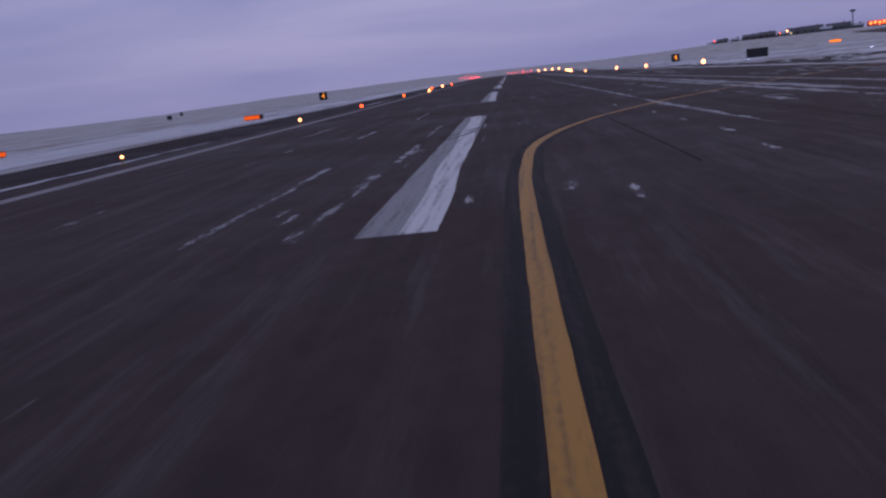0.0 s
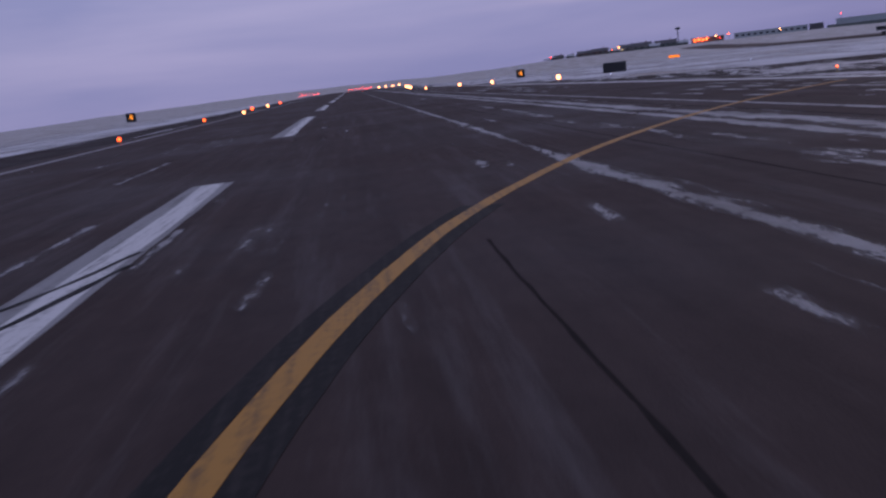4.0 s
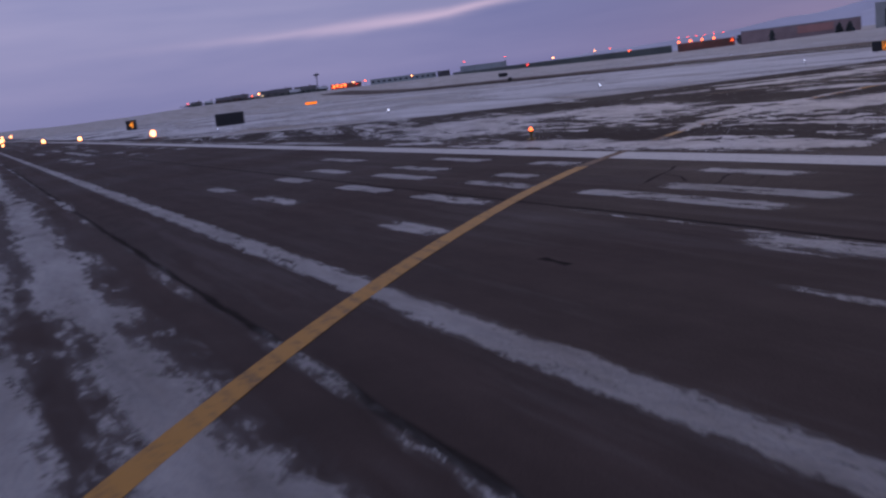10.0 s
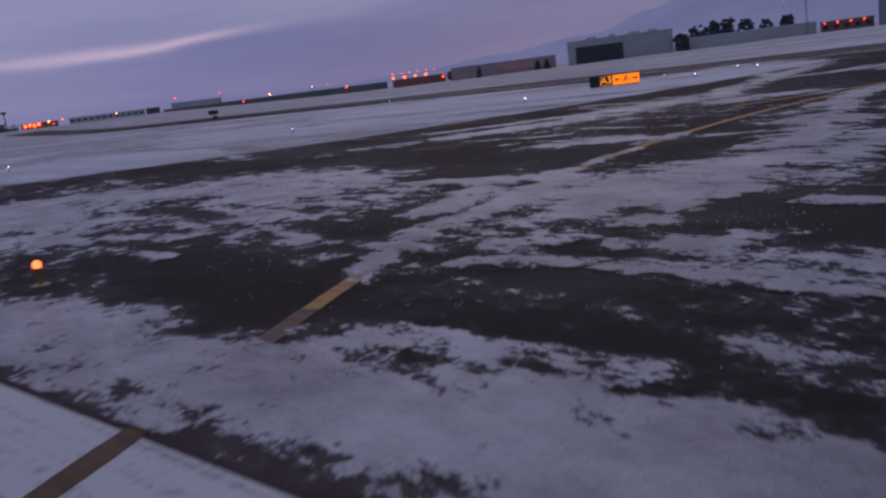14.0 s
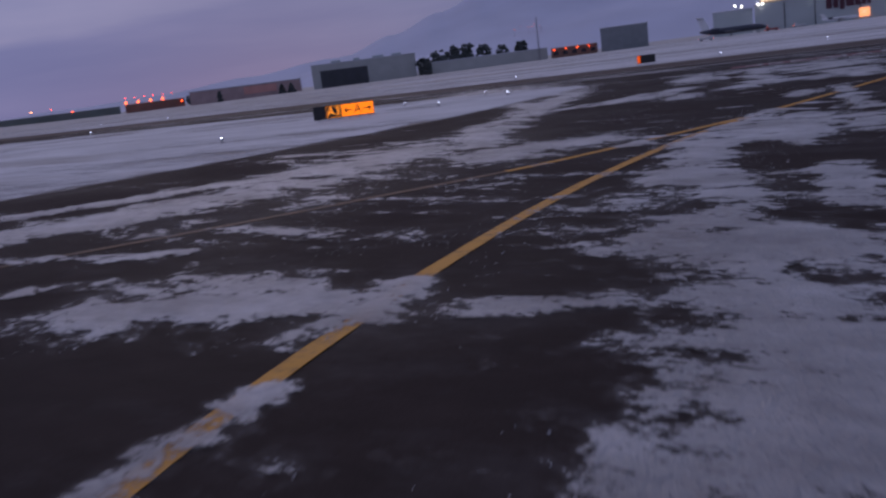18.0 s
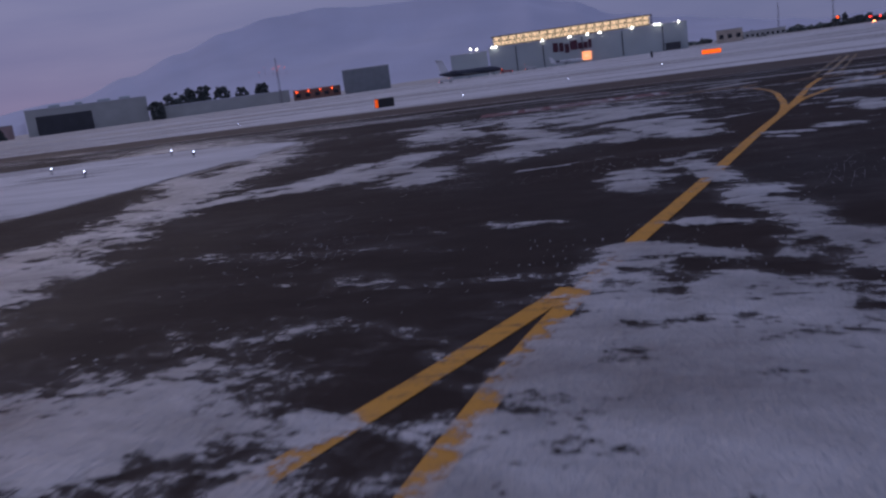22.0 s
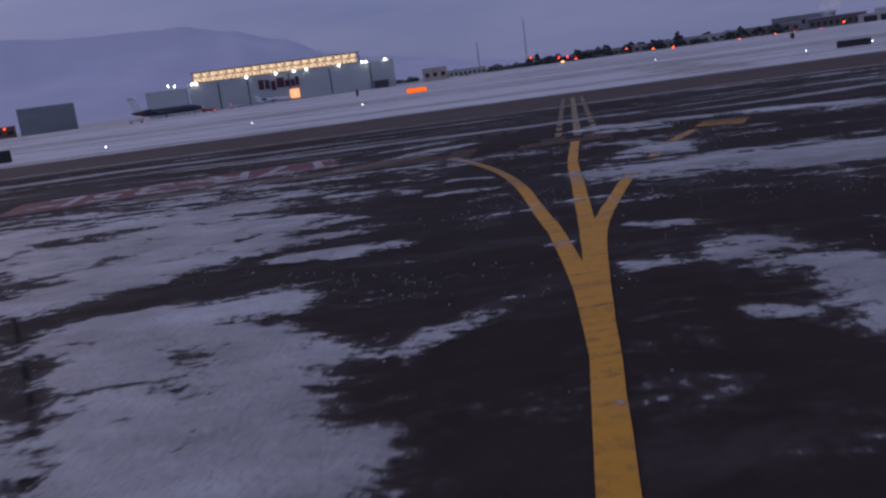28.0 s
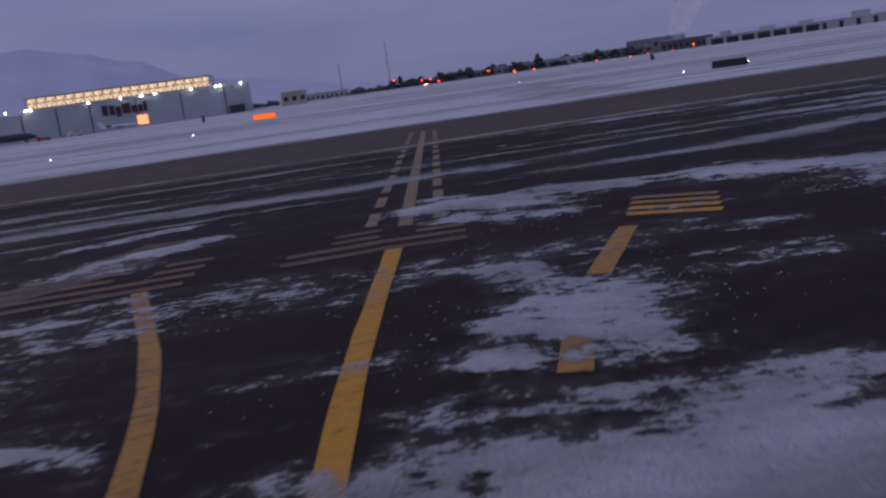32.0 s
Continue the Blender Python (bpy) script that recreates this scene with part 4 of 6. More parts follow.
STREAKS_B = [(8.1, 31.0, 32.0, 0.16), (0.9, 30.5, 33.0, 0.12), (0.75, 38.0, 41.5, 0.1), (14.0, 44.5, 47.5, 0.3), (13.4, 49.5, 51.5, 0.25), (18.2, 60.4, 62.6, 0.12), (18.3, 55.5, 58.0, 0.1), (-5.2, 40, 46, 0.16), (-1.6, 36, 44, 0.15),
             (-9.5, 48, 56, 0.18), (-4.0, 55, 64, 0.2), (12.9, 58, 61, 0.2), (11.0, 66, 69, 0.2), (13.5, 70, 78, 0.25), (24.45, 55.2, 60.6, 0.10), (23.8, 55.6, 56.3, 0.10), (22.6, 53.6, 54.8, 0.09)]


def runway_snow(x, y):
    w = fbm(x * 0.2, y * 0.05, 5, 3)
    streak = fbm(x * 2.6, y * 0.16, 21, 4)
    rough = fbm(x * 1.2, y * 0.35, 33, 3, 0.5)
    long_ = fbm(x * 0.0 + 3.0, y * 0.05, 44, 3)
    f = np.full(x.shape, -1.0)
    # long ridges left by the ploughs
    f = np.maximum(f, band(x + w * 0.3, 9.45 + np.clip((46 - y) / 60, 0, 0.4), 0.27) * 0.75 + rough * 1.1 + long_ * 0.6 - 0.24 - np.clip((30 - y) / 8, 0, 1))
    f = np.maximum(f, band(x + w * 0.2, 15.85, 0.46) * 0.9 + rough * 0.8 - 0.14 - np.clip((38 - y) / 20, 0, 0.5))
    f = np.maximum(f, band(x + w * 0.25, 17.05, 0.62) * 0.85 + rough * 1.0 - 0.16 - np.clip((44 - y) / 20, 0, 0.5))
    f = np.maximum(f, np.minimum(band(x, 19.88, 0.27) * 1.6, 0.7) + rough * 0.4 - 0.14)
    f = np.maximum(f, band(x, 13.3, 0.8) * 0.5 + rough * 1.6 + streak * 1.2 + long_ * 1.5 - 0.85)
    f = np.maximum(f, band(x, 31.65, 0.95) * 0.75 + rough * 2.9 + streak * 2.0 + long_ * 0.6 - 0.42 - 9.0 * ((y > 56) & (y < 80)))
    f = np.maximum(f, band(x, 18.25, 0.22) * 0.8 + streak * 1.5 + rough - 0.62)
    far = np.clip((y - 80) / 30, 0, 1)
    for k, c in enumerate((22.3, 24.2, 25.85, 26.95, 28.6)):
        slab = value_noise(np.full(x.shape, 7.0 + k * 3), y * 0.36 + k * 0.37, 70 + k)
        f = np.maximum(f, np.minimum(band(x, c, 0.6) * 0.9, (slab - 0.55) * 3.0) * far + rough * 0.4 - 0.15 - (1 - far))
    for c, a, b in SLABS:
        d = np.minimum(band(x, c, 0.30) * 2.0, np.minimum(y - a, b - y) * 2.0 + 0.2)
        f = np.maximum(f, np.minimum(d, 0.60) + rough * 0.45 - 0.14)
    for c, a, b, h in STREAKS + STREAKS_B:
        d = np.minimum(band(x, c, h * 0.62 + 0.04) * 0.8, np.minimum(y - a, b - y) * 0.9 + 0.25)
        f = np.maximum(f, np.minimum(d, 0.36) + rough * 0.25 - 0.10)
    # thin scraped streaks over the lanes
    f = np.maximum(f, streak * 2.6 + rough * 1.2 + long_ * 0.8 - 0.92 - 0.5 * ((x > 20.5) & (x < 30)) - 0.2 * (x > 4) - 0.7 * ((np.abs(x - 2.5) < 1.4) & (y < 34)))
    return np.where((x > 31.95) | ((x > 30.65) & (y > 56) & (y < 82)), -1.0, f)


def exit_snow(x, y):
    wx, wy = fbm(x * 0.5, y * 0.5, 3, 4), fbm(x * 0.5, y * 0.5, 8, 4)
    d = drifts(x + wx * 1.5, y + wy * 1.5, SNOW_WIDE + SNOW_HOLD)
    d = np.maximum(d, strips(x + wx * 0.5, y + wy * 0.5, STRIPS_SHOULDER + STRIPS_MOUTH + STRIPS_BEND + STRIPS_STRAIGHT + STRIPS_PATCH + STRIPS_HOLD))
    along = x * CRS.x + y * CRS.y
    across = x * TAX.x + y * TAX.y
    tear = fbm(across * 1.3, along * 0.6, 51, 5, 0.62)
    fine = fbm(across * 3.1, along * 1.5, 81, 3, 0.6)
    broad = fbm(across * 0.13, along * 0.07, 61, 4)
    rows_ = fbm(across * 1.1, along * 0.10, 71, 4, 0.6)
    f = np.minimum(d, 1.0) * 0.72 + tear * 1.05 + fine * 0.6 + broad * 0.2 - 0.08
    f = f - 0.75 * np.clip(strips(x + wx * 0.5, y + wy * 0.5, BARE), 0, 1)
    # outlying scraps, thicker away from the swept middle
    side = np.clip((y - (86 - 0.1 * (x - 60))) / 14, 0, 1) + np.clip((57 - 0.29 * (x - 60) - y + 6) / 14, 0, 1)
    lee = np.clip(1.2 - ((x - 91) / 15) ** 2 - ((y - 75) / 8) ** 2, 0, 1)
    f = np.maximum(f, tear * 1.1 + rows_ * 1.5 + broad * 1.9 - 0.66 + side * 0.40 + lee * 0.26)
    # the mouth of the exit, raked into many thin rows
    rake = np.clip(1 - np.abs(x - 38.5) / 7, 0, 1) * np.clip((y - 70) / 8, 0, 1)
    f = np.maximum(f, rows_ * 1.9 + tear * 1.1 - 0.42 + rake * 0.42 - (rake <= 0) * 9)
    return f


snow_sheet("snow", "thin scraped snow ridges and streaks lying along the runway", -16.0, 32.0, 380, -6, 130, 300, runway_snow, flat, RIDGE_SNOW, thick=0.006)
snow_sheet("snow", "long snow ridges along the distant runway", -16.0, 32.0, 200, 130, 500, 60, runway_snow, flat, RIDGE_SNOW, thick=0.006)


def throat_mask(x, y):
    """1 inside the exit pavement, from its outline."""
    inside = np.zeros(x.shape, bool)
    n = len(throat)
    for i in range(n):
        (xa, ya), (xb, yb) = throat[i], throat[(i + 1) % n]
        cond = ((ya > y) != (yb > y)) & (x < (xb - xa) * (y - ya) / (yb - ya + 1e-12) + xa)
        inside ^= cond
    return inside


snow_sheet("snow", "torn patches of trodden snow on the exit taxiway", 30.7, 142.0, 526, 28, 128, 470,
           lambda x, y: np.where(throat_mask(x, y) | ((x < 32.6) & (y > 56) & (y < 82)), exit_snow(x, y), -1.0), lambda x, y: 0.0105, SNOW, reach=0.55)


def parallel_snow(x, y):
    u = x - 0.19 * y - 117.0 + fbm(x * 0.03, y * 0.05, 95, 3) * 2.6
    rough = fbm(u * 0.9, y * 0.16, 91, 5, 0.66)
    long_ = fbm(u * 0.12, y * 0.07, 97, 3)
    f = np.full(x.shape, -1.0)
    for i, (c, h, k) in enumerate(((1.2, 0.7, 0.14), (-3.4, 0.6, 0.34), (-6.9, 0.9, 0.12), (-9.8, 0.8, 0.34), (-12.0, 0.9, 0.26), (-14.2, 0.6, 0.40))):
        v = u + fbm(x * 0.05, y * 0.09, 200 + i, 3) * (1.0 + 0.9 * i)
        gate = fbm(x * 0.0 + i * 7.3, y * 0.10, 300 + i, 3) * (0.5 if i == 0 else 1.6)
        f = np.maximum(f, band(v, c, h) * 0.75 + rough * 1.6 + gate - k)
    f = np.maximum(f, (u - 21.5) * 0.5 + rough * 1.0)
    return np.where((u > -17) & (u < 23.2) & (x > 108.5), f, -1.0)


snow_sheet("snow", "thin streaks of snow along the parallel taxiway", 100, 190, 360, -60, 190, 300, parallel_snow, lambda x, y: 0.0065, RIDGE_SNOW, thick=0.01)


def white_field(x, y):
    u = x - 0.19 * y - 139.0
    rough = fbm(u * 0.05, y * 0.012, 101, 5, 0.6)
    tracks = fbm(u * 0.22, y * 0.012, 107, 4)
    ruts = fbm(u * 0.9, y * 0.01, 109, 3)
    road = 1.0 - np.minimum(1.0, np.abs(u - 86.0) / 7.0)          # a ploughed service road
    fan = 1.0 - np.minimum(1.0, np.abs((x - 200) * 0.2850 + (y - 33) * 0.9585 + 14) / 4.0)
    fan = fan * np.clip((u - 2) / 10, 0, 1) * np.clip((110 - u) / 60, 0, 1)
    f = 0.42 + rough * 0.9 + tracks * 1.5 + ruts * 0.5 - np.clip((y - 110) / 200, 0, 1) * 0.65 - road * 0.9 - fan * 1.0
    return np.where((u > 0.8) & (y < 420), f, -1.0)


snow_sheet("snow", "wide snow field beyond the parallel taxiway with dark wheel tracks", 100, 540, 200, -420, 420, 190, white_field,
           lambda x, y: rise(x, y) + 0.02, SNOWFIELD)


def verge_snow(x, y):
    rough = fbm(x * 0.5, y * 0.07, 131, 5, 0.6)
    f = band(x, -17.3, 0.5) * 0.5 + rough * 0.8 - 0.3
    f = np.maximum(f, np.clip((-24.5 - x) / 3, -1, 1) * 0.6 + rough * 1.5 - np.clip((-34 - x) / 10, 0, 1) * 0.7 - 0.05)
    return np.where(x < -16.7, f, -1.0)


tagged(link("runway_shoulder", prism([(-24.5, -100), (-16.6, -100), (-16.6, 700), (-24.5, 700)], -0.06, -0.004), TAXI_ASPHALT),
       "dark asphalt shoulder beside the runway", "shoulder", kind="structure")
snow_sheet("snow", "snow banked along the runway verge", -60, -16.7, 120, 10, 420, 160, verge_snow, lambda x, y: 0.004, SNOWFIELD, thick=0.05)


def shoulder_snow(x, y):
    rough = fbm(x * 0.5, y * 0.06, 141, 5, 0.6)
    f = rough * 1.8 + 0.10 - np.clip((x - 50) / 12, 0, 1) * 0.5
    return np.where((x > 32.5) & (y > 140.9 + 0 * x), f, -1.0)


tagged(link("runway_shoulder", prism([(32.4, 141), (39.5, 141), (39.5, 700), (32.4, 700)], -0.06, -0.004), TAXI_ASPHALT),
       "dark asphalt shoulder beside the runway", "shoulder", kind="structure")
snow_sheet("snow", "streaks of snow over the runway shoulder and grass", 32.5, 80, 120, 140, 520, 130, shoulder_snow, lambda x, y: 0.004, SNOWFIELD, thick=0.03)


def grass_snow(x, y):
    rough = fbm(x * 0.10, y * 0.05, 151, 5, 0.6)
    edge = np.where(throat_mask(x, y) | (x - 0.19 * y > 101.5) | (x < 33), -1.0, 0.0)
    return np.where(edge < 0, -1.0, rough * 1.7 + 0.16 + 0.45 * np.clip((x - 50) / 14, 0, 1) * np.clip((150 - y) / 40, 0, 1))


snow_sheet("snow", "thin snow over the grass between the taxiways", 33, 200, 200, 80, 420, 290, grass_snow, lambda x, y: rise(x, y) + 0.0, SNOWFIELD, thick=0.04)


# ---------------------------------------------------------------- lights and signs of the airfield
def edge_light(x, y, glow_mat, body=LAMP_METAL, name="runway_edge_light", label="elevated runway edge light on a short stem, lit", r=0.11, group="runway edge lights", z=0.0):
    e = thing(name, label, "airfield light", pose(x, y, z), group)
    part("base_plate", rod(bmesh.new(), (0, 0, 0), (0, 0, 0.03), 0.15, n=12), body, e)
    part("stem", rod(bmesh.new(), (0, 0, 0.03), (0, 0, 0.22), 0.03), body, e)
    part("housing", rod(bmesh.new(), (0, 0, 0.22), (0, 0, 0.30), 0.085, 0.10, n=12), body, e)
    part("lens", ball(bmesh.new(), (0, 0, 0.30 + r * 0.7), r, 1, 1, 1.1), glow_mat, e, "glowing glass lens", smooth=True)
    return e


# runway edge lights; each row starts beside the exit
# far lenses are oversized to stand in for the lamps' glare
for x, y, g_, r in ((33.0, 74.1, WARM_GLOW, 0.065), (34.4, 150.0, WHITE_GLOW, 0.34), (30.8, 188.0, WHITE_GLOW, 0.28), (27.6, 212.0, WHITE_GLOW, 0.30), (22.0, 232.0, WHITE_GLOW, 0.22)):
    edge_light(x, y, g_, r=r)
for x, y, g_, r in ((-16.6, 40.0, WHITE_GLOW, 0.08), (-14.9, 69.0, WHITE_GLOW, 0.12), (-14.6, 97.0, ORANGE_GLOW, 0.16), (-15.2, 142.0, ORANGE_GLOW, 0.2), (-14.0, 175.0, WHITE_GLOW, 0.22)):
    edge_light(x, y, g_, r=r)
for i, y in enumerate((300, 330, 365, 400)):
    edge_light(23.0 + i * 1.6, y, WHITE_GLOW, r=0.42)
for i, y in enumerate((215, 250, 290)):
    edge_light(-17.0, y, WHITE_GLOW if i % 2 else ORANGE_GLOW, r=0.30)

# taxiway edge lights
for x, y in ((51.0, 123.6), (38.6, 137.9), (67.2, 112.5), (80.4, 101.0), (98.4, 96.3), (104.9, 93.6), (110.7, 98.0), (105.9, 103.3),
             (169.0, 118.5), (178.0, 101.0), (168.3, 87.9), (188.9, 75.4), (205.0, 61.0), (165.7, 17.0), (170.2, 14.6 - 8), (160.5, 6.8 - 12), (190.8, 212.0), (206.0, 250.0), (243.0, 2.0), (131.0, 169.0)):
    edge_light(x, y, COOL_GLOW, BLUE_METAL, "taxiway_edge_light", "small taxiway edge light on a stem, lit bluish white", 0.042 if x < 130 else 0.065, "taxiway edge lights", rise(x, y))


def sign_box(name, label, m, width, height, panels, category="airfield sign", depth=0.28, legs=4):
    """A box sign on legs. panels: (start, end, face material, [(text, size, material, at)])."""
    s = thing(name, label, category, m)
    z0 = 0.16
    part("cabinet", boxed(-width / 2, width / 2, -depth / 2, depth / 2, z0, z0 + height, 0.02), SIGN_BLACK, s)
    for k in range(legs):
        x = -width / 2 + width * (k + 0.5) / legs
        part("leg", rod(bmesh.new(), (x, 0, -0.1), (x, 0, z0), 0.035), SIGN_METAL, s)
    part("top_rail", boxed(-width / 2 - 0.02, width / 2 + 0.02, -depth / 2 - 0.012, depth / 2 + 0.012, z0 + height, z0 + height + 0.035, 0.01), SIGN_METAL, s)
    part("bottom_rail", boxed(-width / 2 - 0.02, width / 2 + 0.02, -depth / 2 - 0.012, depth / 2 + 0.012, z0 - 0.03, z0, 0.01), SIGN_METAL, s)
    for a, b, face, texts in panels:
        p = part("face_panel", boxed(a + 0.025, b - 0.025, -depth / 2 - 0.012, -depth / 2 - 0.003, z0 + 0.04, z0 + height - 0.04), face, s)
        for body, size, tm, at_x in texts:
            flat_text(body, size, tm, "lettering", "sign lettering", Matrix.Translation((at_x, -depth / 2 - 0.016, z0 + height * 0.5)) @ pose(0, 0, 0, 90, 0, 0), p, extrude=0.002)
    return s


def arrow(parent_, x, z, size, direction, y):
    bm = bmesh.new()
    box(bm, -size * 0.5, size * 0.5, -0.002, 0.002, -size * 0.09, size * 0.09)
    for s in (-1, 1):
        b2 = bmesh.new()
        box(b2, 0, size * 0.45, -0.002, 0.002, -size * 0.085, size * 0.085)
        bmesh.ops.transform(b2, matrix=Matrix.Translation((size * 0.55, 0, 0)) @ Matrix.Rotation(radians(180 + s * 42), 4, "Y"), verts=b2.verts)
        me = bpy.data.meshes.new("tmp")
        b2.to_mesh(me)
        b2.free()
        bm.from_mesh(me)
        bpy.data.meshes.remove(me)
    if direction < 0:
        bmesh.ops.rotate(bm, verts=bm.verts, cent=(0, 0, 0), matrix=Matrix.Rotation(math.pi, 3, "Z"))
    bmesh.ops.translate(bm, verts=bm.verts, vec=(x, y, z))
    return part("arrow", bm, SIGN_BLACK, parent_, "black arrow")


def facing(x, y, tx, ty, z=0.0):
    """A pose whose -y side looks at (tx, ty)."""
    a = math.degrees(math.atan2(ty - y, tx - x)) + 90
    return pose(x, y, z, 0, 0, a)


a3 = sign_box("taxiway_sign", "lit amber taxiway sign with black end panel standing in snow", facing(95.6, 102.6, 40, 74) @ Matrix.Scale(0.88, 4), 5.0, 1.05,
              [(-1.45, -0.15, SIGN_BLACK, [("A3", 0.95, AMBER_LETTER, -0.80)]), (-0.15, 2.5, AMBER_FACE, [("A", 0.95, SIGN_BLACK, 1.18)])], legs=6)
p_ = [c for c in a3.children if c.name.startswith("face_panel")][-1]
arrow(p_, 0.42, 0.16 + 0.525, 0.56, -1, -0.158)
arrow(p_, 1.94, 0.16 + 0.525, 0.56, 1, -0.158)
part("rim", boxed(-1.42, -0.18, -0.158, -0.1535, 0.22, 0.25), AMBER_LETTER, a3)
part("rim", boxed(-1.42, -0.18, -0.158, -0.1535, 1.12, 1.15), AMBER_LETTER, a3)
part("rim", boxed(-1.42, -1.39, -0.158, -0.1535, 0.255, 1.115), AMBER_LETTER, a3)
part("rim", boxed(-0.21, -0.18, -0.158, -0.1535, 0.255, 1.115), AMBER_LETTER, a3)

for x, y, w, h in ((47.9, 247.0, 2.2, 2.0), (-57.0, 275.0, 2.6, 2.4)):
    sign_box("distance_sign", "black distance-remaining sign with lit figure", facing(x, y, 2, 10), w, h,
             [(-w / 2, w / 2, SIGN_BLACK, [("4", h * 0.95, AMBER_LETTER, 0)])], legs=2)
sign_box("distance_sign", "dark unlit back of a distance-remaining sign", facing(45.9, 160, 6, 20), 3.6, 1.5, [(-1.8, 1.8, SIGN_BLACK, [])], legs=4)
sign_box("taxiway_sign", "small sign in the snow with a lit red end panel", facing(170, 98.5, 80, 75) @ Matrix.Scale(0.85, 4), 3.0, 1.3, [(-1.5, -0.95, DIM_AMBER_FACE, []), (-0.95, 1.5, SIGN_BLACK, [])], legs=3)
sign_box("taxiway_sign", "long amber lit sign standing in the snow field", facing(255, 47.2, 90, 68, rise(255, 46)), 4.0, 0.95, [(-2.0, 2.0, RED_AMBER_FACE, [])], legs=5)
sign_box("taxiway_sign", "dark unlit back of a long taxiway sign", facing(170.5, 8.6, 95, 66, -0.35), 3.4, 0.95, [(-1.7, 1.7, SIGN_BLACK, [])], legs=5)
sign_box("taxiway_sign", "lit amber runway exit sign far across the grass", facing(-27.5, 98.5, 4, 10), 2.2, 0.5, [(-1.1, 0.7, DIM_AMBER_FACE, []), (0.7, 1.1, SIGN_BLACK, [])], legs=3)
sign_box("taxiway_sign", "lit amber sign lying low across the grass", facing(-37.5, 63.7, 0, 0), 1.3, 0.4, [(-0.65, 0.65, DIM_AMBER_FACE, [])], legs=2)
sign_box("taxiway_sign", "lit amber sign far along the runway shoulder", facing(120, 330, 10, 40), 4.0, 0.8, [(-2.0, 2.0, AMBER_FACE, [])], legs=3)
sign_box("taxiway_sign", "dark sign back far along the runway shoulder", facing(230, 380, 20, 50, 1), 4.0, 1.6, [(-2.0, 2.0, SIGN_BLACK, [])], legs=3)


def light_bar(x, y, w, rows, n, heading, label):
    s = thing("light_bar", label, "approach lights", pose(x, y, 0, 0, 0, heading))
    for r_ in range(rows):
        z = 0.8 + r_ * 1.1
        part("rail", boxed(-w / 2, w / 2, -0.06, 0.06, z - 0.25, z - 0.15), SIGN_METAL, s)
        for k in range(n):
            xx = -w / 2 + w * k / (n - 1)
            part("lamp", ball(bmesh.new(), (xx, r_ * 2.0, z), 0.30, sub=1), BAR_GLOW, s, "red lamp")
            if r_ == 0:
                part("post", rod(bmesh.new(), (xx, 0, 0), (xx, 0, z), 0.05), SIGN_METAL, s)
    return s


light_bar(-33.0, 800, 16, 2, 6, 0, "rows of red runway end lights on a frame")
light_bar(12.0, 800, 20, 2, 7, 0, "rows of red runway end lights on a frame")
for i in range(4):
    edge_light(29 + i * 6, 796, WHITE_GLOW, name="precision_path_light", label="path indicator light unit, lit", r=0.75, group="path indicator lights")


def snow_marker(x, y, h=1.0):
    z = rise(x, y)
    s = thing("equipment_box", "small dark equipment box on posts in the snow", "utility box", pose(x, y, z))
    part("cabinet", boxed(-0.45, 0.45, -0.3, 0.3, 0.35, 0.35 + h, 0.03), SIGN_BLACK, s)
    for q in (-0.3, 0.3):
        part("post", rod(bmesh.new(), (q, 0, -0.1), (q, 0, 0.36), 0.05), SIGN_METAL, s)


for x, y, h in ((316, 56, 1.6), (284, -50, 1.3), (150, 253, 0.9), (-112, 296, 1.2), (-70, 180, 0.8), (-95, 150, 0.8)):
    snow_marker(x, y, h)


# ---------------------------------------------------------------- far buildings
# the next two wall colours are raised to put distance haze into them
CONC = mat("pale_panel_wall", (0.43, 0.43, 0.41), 0.7, scale=0.15, var=0.15, bump=0.05, fine=3)
CONC2 = mat("grey_green_metal_wall", (0.43, 0.47, 0.47), 0.6, scale=0.1, var=0.12, bump=0.05, fine=3)
DARKDOOR = mat("dark_hangar_door", (0.045, 0.047, 0.055), 0.5, scale=0.2, var=0.3, bump=0.05, fine=3)
BROWNWALL = mat("brick_brown_wall", (0.20, 0.115, 0.09), 0.8, scale=0.2, var=0.25, bump=0.05, fine=3)
ROOF = mat("snowy_flat_roof", (0.55, 0.55, 0.58), 0.8, scale=0.2, var=0.2, bump=0.05, fine=3)
GLASS = mat("dark_window_glass", (0.02, 0.022, 0.03), 0.15, var=0.3, scale=1, bump=0)
LIT_STRIP = glow("lit_clerestory_glass", (1.0, 0.70, 0.46), 0.95)
LIT_SQUARE = glow("lit_square_sign", (1.0, 0.35, 0.16), 1.5)
LIT_WIN = glow("lit_window", (1.0, 0.72, 0.42), 0.8)
# brighter copy of the rose wall, with lamplight in its colour
PINKWALL = mat("pink_lit_wall", (0.60, 0.30, 0.26), 0.8, scale=0.2, var=0.1, bump=0.05, fine=3)
LETTER_RED = mat("dark_red_letters", (0.075, 0.016, 0.032), 0.5, var=0.1)
STEEL = mat("truss_steel", (0.20, 0.165, 0.12), 0.5, 0.3, var=0.2)
MAST = mat("galvanised_mast", (0.16, 0.16, 0.18), 0.5, 0.6, var=0.2)


def axis_pose(x, y, x2, y2, z):
    """Local +x runs from the first plan point to the second; the front (-y) looks at the runway."""
    a = math.degrees(math.atan2(y2 - y, x2 - x))
    return pose(x, y, z, 0, 0, a)


